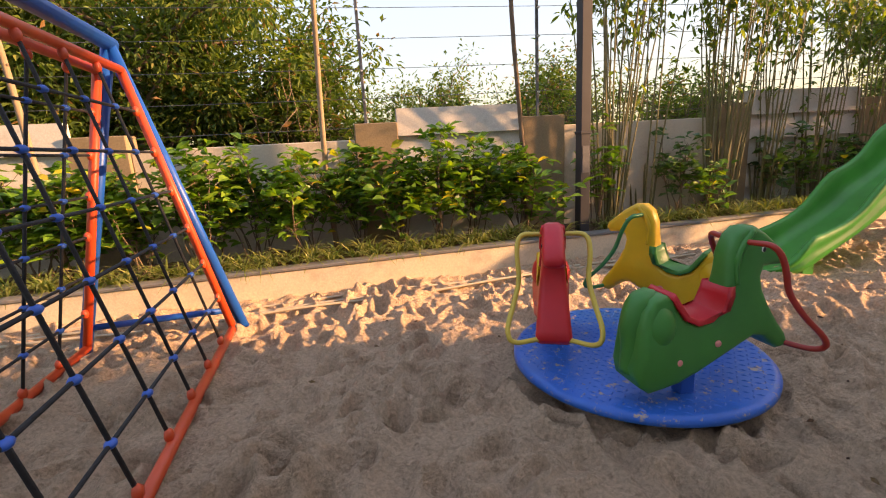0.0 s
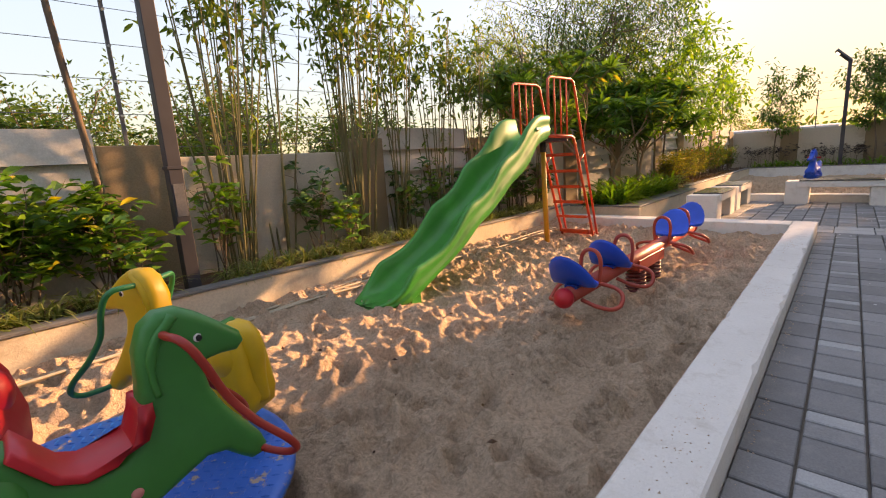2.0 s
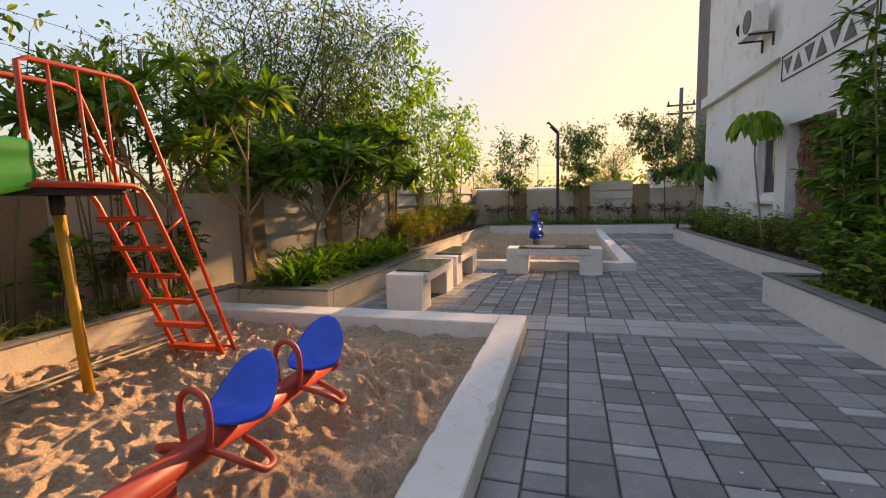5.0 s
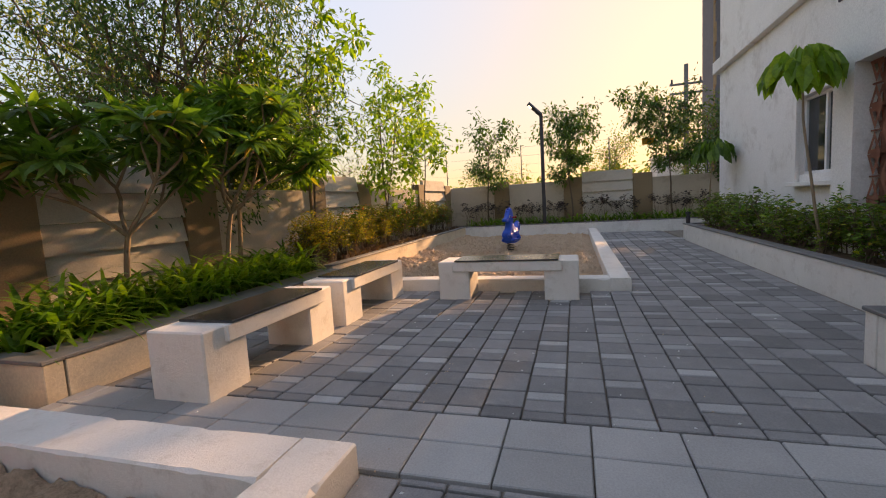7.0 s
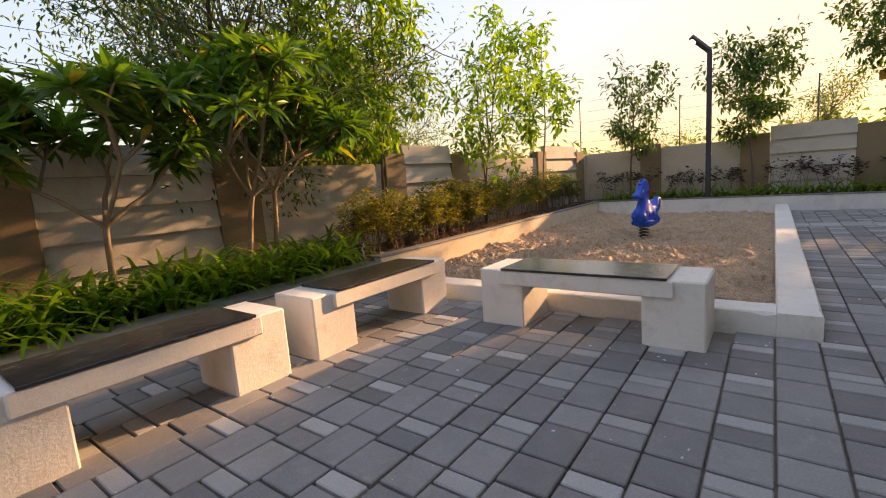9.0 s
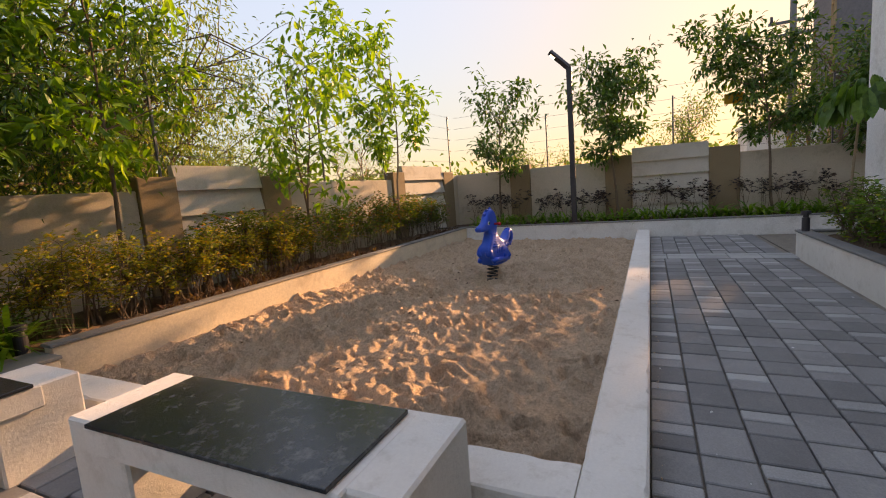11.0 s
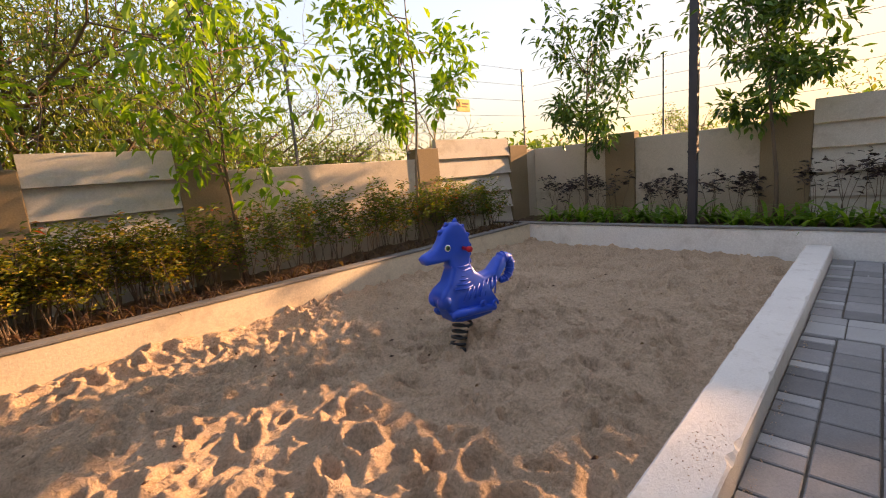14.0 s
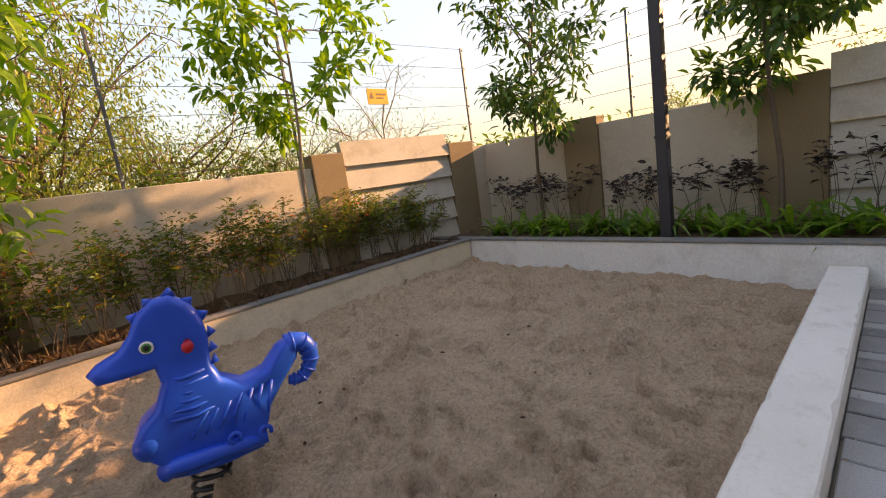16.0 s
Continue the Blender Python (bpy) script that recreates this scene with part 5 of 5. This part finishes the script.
def plumeria(at, height, seed, spread=0.8, lean=(0, 0), arms=4):
    rg = np.random.RandomState(seed)
    t = thing("frangipani_tree", "frangipani tree with forked grey limbs and leaf rosettes", "tree", "frangipani trees", at=at)
    wood, P, D = Geo(), [], []
    tp, tr = limb(rg, (0, 0, -0.05), (lean[0], lean[1], 1), height * 0.42, 0.038, 0.028, 6, 0.06)
    wood.tube(tp, tr, 8, caps=False)

    def fork(p, d, length, r, depth):
        lp, lr = limb(rg, p, d, length, r, r * 0.8, 4, 0.09, 0.05)
        wood.tube(lp, lr, 6, caps=depth == 0)
        e, ed = lp[-1], lp[-1] - lp[-2]
        if depth == 0 or (depth == 1 and rg.rand() < 0.55):
            for k in range(rg.randint(22, 32)):
                a = k * 2.4
                P.append(e - ed * 0.6 * rg.rand())
                D.append((math.cos(a), math.sin(a), rg.uniform(-0.75, 1.1)))
        if depth > 0:
            n = 3 if rg.rand() > 0.4 else 2
            a0 = rg.uniform(0, 6.28)
            for k in range(n):
                a = a0 + 6.28 * k / n
                fork(e, ed / np.linalg.norm(ed) * 0.8 + np.array((math.cos(a) * 0.75, math.sin(a) * 0.75, 0.15)), length * 0.72, r * 0.75, depth - 1)
    for k in range(arms):
        a = 6.28 * k / arms + rg.uniform(-0.4, 0.4)
        fork(tp[-1], (math.cos(a) * spread, math.sin(a) * spread, 1.25 if k % 2 else 0.7), height * (0.30 if k % 2 else 0.25), 0.024, 2)
    part("trunk", wood, PALEBARK, t, "grey forked trunk", True)
    part("foliage", Geo().leaves(np.array(P), np.array(D), 0.33, 0.085, 0.18, seed, True), LF_PLUM, t, "long leaves in rosettes")


beds = {}


def tuft(name, label, at, n, length, width, m, seed, group, lift=0.95):
    """Adds a tuft to the bed of its label."""
    beds.setdefault((name, label, m), Geo()).straps(at, n, length, width, seed, 0.04, lift)


rnd = random.Random(11)
# broad-leaved hedge beside the climbing frame
for k in range(17):
    x = -5.6 + k * 0.50
    shrub("hedge_shrub", "bushy green shrub with broad leaves in the planter", (x + rnd.uniform(-.1, .1), 5.02 + rnd.uniform(-.12, .12), 0.26), 1.08 + rnd.uniform(-.1, .1), 0.85, 100 + k, LF_SHRUB, BARK, 460, 0.145, 0.085, 9, 0.48, "hedge shrubs")
# sparse shrubs between the canes
for k, (x, y, h) in enumerate([(3.55, 5.0, 1.15), (4.75, 5.0, 1.05), (5.05, 4.85, 0.8), (6.35, 4.95, 0.95), (7.05, 4.9, 1.0), (7.7, 4.85, 0.9), (8.5, 4.8, 1.0), (9.2, 4.8, 1.05), (9.9, 4.75, 0.9), (10.2, 5.0, 1.1)]):
    shrub("broadleaf_shrub", "sparse dark shrub with large rounded leaves", (x, y, 0.26), h, 0.6, 200 + k, LF_DARK if k % 2 else LF_SHRUB, BARK, 120, 0.16, 0.085, 6, 0.4, "sparse shrubs")
for k, (x, y, h, n) in enumerate([(3.75, 5.12, 4.0, 20), (4.35, 5.2, 3.9, 7), (5.50, 5.08, 3.9, 24), (6.19, 5.05, 3.4, 13), (7.12, 5.02, 3.3, 13), (8.03, 5.0, 3.2, 14), (9.08, 4.95, 3.1, 12), (9.75, 4.92, 3.1, 10)]):
    bamboo((x, y, 0.26), h, n, 300 + k, 0.34, 46 * n)
# staked young trunks
for k, (x, y, lx, h) in enumerate([(0.24, 5.28, -0.035, 4.4), (2.62, 5.2, -0.02, 4.4), (-2.35, 5.1, -0.10, 4.2)]):
    rg = np.random.RandomState(40 + k)
    p, r = limb(rg, (0, 0, -0.05), (lx, 0, 1), h, 0.032, 0.024, 10, 0.018)
    t = thing("tree_stake", "rough brown wooden stake standing in the planter", "stake", "stakes in the planter", at=(x, y, 0.26))
    part("stake", Geo().tube(p, r, 8), PALEBARK if k != 1 else BARK, t, "", True)
    for q in (2, 5, 8):
        part("knot", Geo().ball(p[q] + np.array((r[q] * 0.7, -r[q] * 0.4, 0)), 0.014, 6, 5), BARK, t)
# spider grass along the planter edge
for k in range(120):
    x = -3.0 + k * 0.108
    if 2.75 < x < 3.35:
        continue
    tuft("spider_grass", "tuft of pale striped arching grass at the planter edge", (x + rnd.uniform(-.05, .05), 4.60 + rnd.uniform(-0.06, 0.20), 0.31), 30, 0.44, 0.014, LF_GRASS, 400 + k, "spider grass tufts", 0.85)
# lilies and frangipani behind the benches
for k in range(72):
    x = 10.75 + (k % 24) * 0.172
    y = 3.50 + (k // 24) * 0.24
    tuft("strap_lily", "clump of glossy bright green strap leaves", (x + rnd.uniform(-.07, .07), y + rnd.uniform(-.08, .08), 0.24), 18, 0.92, 0.045, LF_STRAP, 600 + k, "strap-leaved lilies", 1.0)
for k, (x, y, h, l) in enumerate([(10.95, 4.35, 2.75, (-0.35, 0.05)), (12.1, 4.15, 2.25, (0.05, 0)), (13.45, 4.05, 2.7, (0.1, -0.05)), (13.95, 4.2, 2.8, (0.12, 0.0)), (9.95, 4.75, 3.0, (-0.1, 0))]):
    plumeria((x, y, 0.24), h, 700 + k, 0.85, l, 4)
tree("feathery_tree", "tall airy tree with fine feathery foliage by the wall", "tree", (15.0, 5.6, -0.1), 5.8, 1.9, 21, LF_DARK, BARK, 18, 7, 15000, 0.115, 0.036, 0.055, 0.18, (0.0, 0.02), 0.5, cluster=0.26, trunks=2)
# golden hedge along the second sand pit
for k in range(14):
    x = 14.95 + k * 0.26
    shrub("golden_hedge_shrub", "clipped golden-green hedge shrub with small leaves", (x, 3.72 + rnd.uniform(-.08, .08), 0.30), 0.84 + rnd.uniform(-.07, .07), 0.55, 800 + k, LF_GOLD, BARK, 900, 0.058, 0.028, 9, 0.35, "golden hedge")
for k in range(22):
    x = 16.9 + k * 0.34
    shrub("ixora_shrub", "thin-stemmed shrub with small leaves and red flower heads", (x, 3.86 + rnd.uniform(-.1, .1), 0.30), 0.95 + rnd.uniform(-.1, .12), 0.5, 850 + k, LF_IXORA, BARK, 520, 0.078, 0.034, 9, 0.5, "flowering shrubs", stem_r=0.006)
for k in range(70):
    tuft("bronze_grass", "tuft of bronze and brown grassy leaves", (16.0 + k * 0.12, 3.42 + rnd.uniform(-.07, .12), 0.31), 13, 0.34, 0.018, LF_DRY, 900 + k, "bronze tufts", 0.9)
# slender young trees
tree("young_tree", "slender young tree with bright drooping leaves", "tree", (19.0, 3.92, 0.3), 3.5, 1.15, 31, LF_BRIGHT, BARK, 11, 4, 900, 0.18, 0.075, 0.025, 0.38, (0.02, -0.03), 0.3, "young trees", 0.14, 2, True)
tree("young_tree", "slender young tree with bright drooping leaves", "tree", (22.05, 3.88, 0.3), 4.8, 1.2, 33, LF_BRIGHT, PALEBARK, 11, 5, 1300, 0.20, 0.085, 0.03, 0.45, (-0.05, 0), 0.3, "young trees", 0.13, 1, True)
tree("young_tree", "slender young tree with bright drooping leaves", "tree", (16.1, 4.15, 0.3), 4.6, 1.15, 35, LF_BRIGHT, BARK, 12, 5, 1500, 0.19, 0.08, 0.03, 0.36, (0.02, 0), 0.3, "young trees", 0.14, 1, True)
for k, (y, h, c) in enumerate([(2.45, 3.6, 0.95), (-0.66, 4.1, 0.95), (-4.0, 4.4, 1.1), (-5.9, 3.4, 0.9)]):
    tree("round_crowned_tree", "young tree with a rounded dark green crown by the end wall", "tree", (25.35, y, 0.3), h, c, 51 + k, LF_DARK, BARK, 15, 6, (1500, 2900, 3400, 1900)[k], 0.17, 0.065, 0.034, 0.45, (0.0, 0.01), 0.3, "trees by the end wall", 0.15, 1, True)
for k in range(26):
    y = 3.3 - k * 0.34
    if k % 7 == 5:
        continue
    shrub("purple_shrub", "leggy shrub with dark purple leaves on bare stems", (25.55 + rnd.uniform(-.1, .1), y, 0.31), 0.78 + rnd.uniform(-.15, .15), 0.42, 950 + k, LF_PURPLE, BARK, 60, 0.12, 0.055, 5, 0.75, "purple shrubs", stem_r=0.006)
for k in range(46):
    tuft("strap_lily", "clump of bright green strap leaves by the end wall", (24.75 + rnd.uniform(0, .4), 3.0 - k * 0.19, 0.32), 15, 0.74, 0.055, LF_STRAP, 1000 + k, "strap-leaved lilies", 0.9)
# planters beside the building
for k in range(16):
    x = 6.3 + k * 0.36
    shrub("planter_shrub", "leafy green shrub spilling over the planter", (x, -3.2 + rnd.uniform(-.15, .2), 0.32), 0.75 + rnd.uniform(-.1, .2), 0.75, 1100 + k, LF_SHRUB if k % 3 else LF_STRAP, BARK, 380, 0.12, 0.055, 8, 0.1, "planter shrubs")
for k in range(24):
    x = 12.3 + k * 0.37
    shrub("planter_shrub", "leafy yellow-green shrub in the planter", (x, -4.0 + rnd.uniform(-.1, .12), 0.32), 0.62 + rnd.uniform(-.1, .15), 0.6, 1150 + k, LF_BAMBOO if k % 3 else LF_SHRUB, BARK, 340, 0.095, 0.042, 8, 0.1, "planter shrubs")
for k in range(30):
    tuft("strap_lily", "clump of green strap leaves by the planter edge", (6.4 + k * 0.18, -2.95 + rnd.uniform(-.06, .04), 0.33), 9, 0.42, 0.03, LF_STRAP, 1200 + k, "strap-leaved lilies", 0.7)
for k, (x, y, h) in enumerate([(11.45, -3.3, 3.0), (10.95, -3.4, 3.1), (12.35, -3.85, 2.9), (12.85, -3.95, 2.6)]):
    rg = np.random.RandomState(60 + k)
    t = thing("cane_shrub", "tall multi-stemmed shrub with whorls of dark glossy leaves", "shrub", "tall shrubs by the building", at=(x, y, 0.32))
    wood, P, D = Geo(), [], []
    for s in range(7):
        sp_, sr_ = limb(rg, (rg.normal(0, .08), rg.normal(0, .08), -.04), (rg.normal(0, .12), rg.normal(0, .12), 1), h * rg.uniform(.55, 1), 0.016, 0.01, 6, 0.03)
        wood.tube(sp_, sr_, 6, caps=False)
        for j in range(16):
            u = rg.uniform(1.6, 6.0)
            q = sp_[int(u)] + (sp_[min(int(u) + 1, 6)] - sp_[int(u)]) * (u - int(u))
            a = rg.uniform(0, 6.28)
            hub = q + np.array((math.cos(a), math.sin(a), 0.5)) * rg.uniform(0.08, 0.26)
            wood.tube([q, (q + hub) / 2 + (0, 0, 0.02), hub], 0.004, 4, caps=False)
            for i in range(9):
                b = a + rg.normal(0, 1.3)
                P.append(hub)
                D.append((math.cos(b), math.sin(b), rg.uniform(-0.7, 0.5)))
    part("branchwork", wood, CANE, t)
    part("foliage", Geo().leaves(np.array(P), np.array(D), 0.20, 0.068, 0.2, 60 + k, True), LF_PLUM, t)
for k, (x, y, h) in enumerate([(15.3, -3.85, 2.85), (21.0, -4.0, 2.25)]):
    rg = np.random.RandomState(80 + k)
    t = thing("drooping_tree", "small tree with an umbrella of large drooping leaves", "tree", "umbrella-leaved trees", at=(x, y, 0.32))
    tp, tr = limb(rg, (0, 0, -0.05), (0.12, 0.1, 1), h - 0.35, 0.022, 0.014, 8, 0.04)
    part("trunk", Geo().tube(tp, tr, 8), PALEBARK, t, "thin pale trunk", True)
    P, D = [], []
    for i in range(90):
        a, z = rg.uniform(0, 6.28), rg.uniform(0, 1)
        r = 0.36 * math.sin(0.4 + 1.2 * z)
        P.append(tp[-1] + np.array((math.cos(a) * r, math.sin(a) * r, 0.34 - 0.30 * z)))
        D.append((math.cos(a) * 0.5, math.sin(a) * 0.5, -1.0))
    part("foliage", Geo().leaves(np.array(P), np.array(D), 0.36, 0.17, 0.12, 80 + k, True), LF_PLUM if k else LF_BRIGHT, t, "large drooping leaves")

# ---- trees beyond the wall ----
WOODS = [(-9.5, 11.0, 6.2, 3.4), (-6.3, 9.6, 5.0, 2.7), (-4.8, 12.5, 6.4, 3.2), (-2.9, 9.3, 4.4, 2.4), (-3.4, 11.5, 6.2, 3.0), (-0.4, 10.4, 3.2, 1.9), (3.2, 15.5, 2.2, 1.9), (4.6, 18.0, 3.2, 2.0), (6.6, 14.0, 2.5, 1.7), (8.8, 15.0, 2.7, 1.9), (11.5, 12.0, 2.4, 1.8)]
for k, (x, y, h, c) in enumerate(WOODS):
    tree("woodland_tree", "dense green tree standing beyond the boundary wall", "tree", (x, y, -0.12), h, c, 1300 + k, LF_WOOD, BARK, 16, 6, 17000 if x < 1 else 6000, 0.165, 0.068, 0.12, 0.12, (0, 0), 0.2, "trees beyond the wall", 0.42)
for k in range(16):
    x = -11 + k * 2.7
    shrub("wild_bush", "wild green bush beyond the boundary wall", (x, 8.3 + rnd.uniform(-.6, 1.4), -0.12), 2.3 + rnd.uniform(-.4, .5), 2.4, 1350 + k, LF_WOOD, BARK, 2600, 0.15, 0.07, 16, 0.1, "bushes beyond the wall", stem_r=0.02)
for k, (x, y, h, c) in enumerate([(15.2, 7.4, 4.6, 2.9), (17.4, 8.6, 4.2, 3.0), (19.6, 9.6, 3.7, 2.9), (22.5, 11.0, 3.2, 2.4), (26.5, 12.5, 2.6, 1.8)]):
    tree("thorn_tree", "spreading thorn tree with fine yellow-green foliage", "tree", (x, y, -0.12), h, c, 1400 + k, LF_FEATHER, BARK, 18, 7, (11000, 13000, 14000, 8000, 3000)[k], 0.13, 0.04, 0.10, 0.15, (0, 0), 0.8, "thorn trees beyond the wall", 0.40, 2)
tree("bare_tree", "thin-leaved dry tree beyond the wall", "tree", (26.5, 8.0, -0.12), 3.6, 1.7, 1450, LF_FEATHER, PALEBARK, 14, 7, 900, 0.09, 0.03, 0.05, 0.2, (0, 0), 0.4, "", 0.3, 2)
for k, (x, y, h, c) in enumerate([(38, -3.2, 4.2, 1.8), (33, -6.5, 5.4, 2.1), (29.5, -6.2, 4.6, 2.0), (48, 6, 3.2, 2.4)]):
    tree("far_tree", "green tree beyond the end wall", "tree", (x, y, -0.12), h, c, 1470 + k, LF_WOOD, BARK, 13, 6, 2300, 0.17, 0.07, 0.08, 0.3, (0, 0), 0.3, "trees beyond the end wall", 0.32)
belt = Geo()
rg = np.random.RandomState(5)
for k in range(150):
    a = radians(rg.uniform(-40, 215))
    R = rg.uniform(60, 110)
    c = np.array((8 + R * math.cos(a), R * math.sin(a), 0.5))
    n = 260
    q = c + rg.normal(0, 1, (n, 3)) * (3.2, 3.2, 1.5) + np.array((0, 0, 1.2))
    belt.leaves(q, rg.normal(0, 1, (n, 3)), 1.1, 0.6, 0.2, k)
single("far_woods", belt, LF_WOOD, "low belt of distant trees on the horizon", "woods", kind="stuff")

for (name, label, m), g in beds.items():
    single(name, g, m, label, "plants", kind="stuff")


# crumbs of sand and leaf litter on the kerbs and paving
def litter(label, spots, n, size, m, seed):
    rg = np.random.RandomState(seed)
    g = Geo()
    for x, y, z, rx, ry in spots:
        for _ in range(n):
            u, w = rg.normal(0, 0.5, 2)
            p, r = np.array((x + u * rx, y + w * ry, z)), size * rg.uniform(0.5, 1.4)
            a = rg.uniform(0, 6.28)
            c, s_ = math.cos(a) * r, math.sin(a) * r
            g.add([p + (-c, -s_, 0), p + (s_ * 0.5, -c * 0.5, 0), p + (c, s_, 0), p + (-s_ * 0.5, c * 0.5, 0), p + (0, 0, r * 0.6)], [(0, 1, 4), (1, 2, 4), (2, 3, 4), (3, 0, 4)])
    single("litter", g, m, label, "debris", kind="stuff")


litter("crumbs of sand spilt on the kerbs", [(5.98, 0.43, KZ, 0.28, 0.10), (18.87, -1.31, KZ, 0.30, 0.09), (8.2, 0.45, KZ, 0.5, 0.1), (3.6, 0.44, KZ, 0.8, 0.1)], 90, 0.005, SAND, 3)
litter("small dry leaf scraps lying on the sand", [(3.0, 2.6, 0.045, 4.5, 2.0), (19.0, 1.2, 0.03, 5.0, 2.0)], 60, 0.02, LF_DRY, 4)
litter("white paint flecks on the paving", [(9.0, -1.0, 0.001, 8.0, 1.6), (13.0, -0.2, 0.001, 3.5, 1.8)], 80, 0.012, PL_WHITE, 5)
litter("gritty sand along the foot of the kerb", [(6.0, 0.24, -0.004, 6.0, 0.025), (19.0, -1.48, -0.004, 6.0, 0.025)], 520, 0.009, SAND, 6)

# ---- paving stones ----
paving = thing("paving", "grey concrete block paving with pale strips", "paving")
paving["kind"] = "structure"
del paving["category"]
CW = 0.245
prg = random.Random(4)
stone_mesh = {}


def stone_geo(lx, ly):
    return Geo().box(0, lx, 0, ly, -0.045, 0.0, 0.006)


def lay(name, x0, y0, lx, ly, kind_m, near):
    key = (round(lx, 2), round(ly, 2), kind_m)
    if near:
        if key not in stone_mesh:
            me = stone_geo(lx, ly).mesh(name)
            me.materials.append(STRIP if kind_m == "strip" else STONE)
            stone_mesh[key] = me
        ob = part(name, stone_mesh[key], None, paving)
        ob.matrix_local = pose(x0, y0, prg.uniform(-0.002, 0.003), prg.uniform(-0.25, 0.25), prg.uniform(-0.25, 0.25), prg.uniform(-0.3, 0.3))
    else:
        (far_strips if kind_m == "strip" else far_stones).box(x0, x0 + lx, y0, y0 + ly, -0.045, prg.uniform(-0.002, 0.002), 0.006)


far_stones, far_strips, bands = Geo(), Geo(), Geo()
PERIOD = 0.55
edges = [0.284, 0.070, -0.160] + [-0.160 - 0.25 * k for k in range(1, 14)]
columns = [(edges[k + 1], edges[k], k) for k in range(len(edges) - 1)]
columns += [(0.290 + 0.25 * k, 0.540 + 0.25 * k, -1 - k) for k in range(10)]
count = 0
for y0, y1, c in columns:
    y1 = min(y1, 2.95)
    if y0 > 2.86:
        continue
    y0 = max(y0 + 0.012, -3.495)
    if y1 - y0 < 0.05:
        continue
    # every second column carries a pale strip; neighbours of a kind are half a period apart
    shift = 0.0 if (c // 2 if c % 2 == 0 else (c - 1) // 2) % 2 == 0 else 0.275
    seq = [("stone", 0.315), ("stone", 0.235)] if c % 2 == 0 else [("stone", 0.275), ("stone", 0.155), ("strip", 0.12)]
    for s0, s1 in [(-9.0, 10.20), (10.86, 21.20), (21.72, 24.25)] if c >= 0 else [(10.86, 14.55)]:
        x = 7.672 + shift + PERIOD * math.floor((s0 - 7.672 - shift) / PERIOD)
        k = 0
        while x < s1 - 0.03:
            kind_m, lx = seq[k % len(seq)]
            k += 1
            a, b = max(x, s0 + 0.004), min(x + lx, s1)
            x += lx
            if b - a < 0.04:
                continue
            top = y1
            if c >= 0 and b > 14.56 and y1 > -1.44:
                top = -1.437
                if top - y0 < 0.03:
                    continue
            near = count < 300 and ((6.9 < a < 10.2 and -1.7 < y0) or (11.0 < a < 13.4 and -0.7 < y0 < 1.7))
            count += near
            lay("paving_stone" if kind_m == "stone" else "paving_strip", a, y0, b - a - 0.016, top - y0, kind_m, near)
for bx in (10.22, 21.21):
    y = -3.49
    top = 2.95 if bx < 11 else -1.44
    while y < top - 0.05:
        ly = min(0.45, top - y)
        bands.box(bx, bx + 0.31, y, y + ly - 0.008, -0.045, 0.0, 0.006).box(bx + 0.318, bx + 0.62 if bx < 11 else bx + 0.50, y, y + ly - 0.008, -0.045, 0.001, 0.006)
        y += ly
part("far_paving_stones", far_stones, STONE_ISLAND, paving, kind="stuff")
part("far_paving_strips", far_strips, STRIP_ISLAND, paving, kind="stuff")
part("paving_bands", bands, BAND, paving, "pale border slabs", kind="stuff")
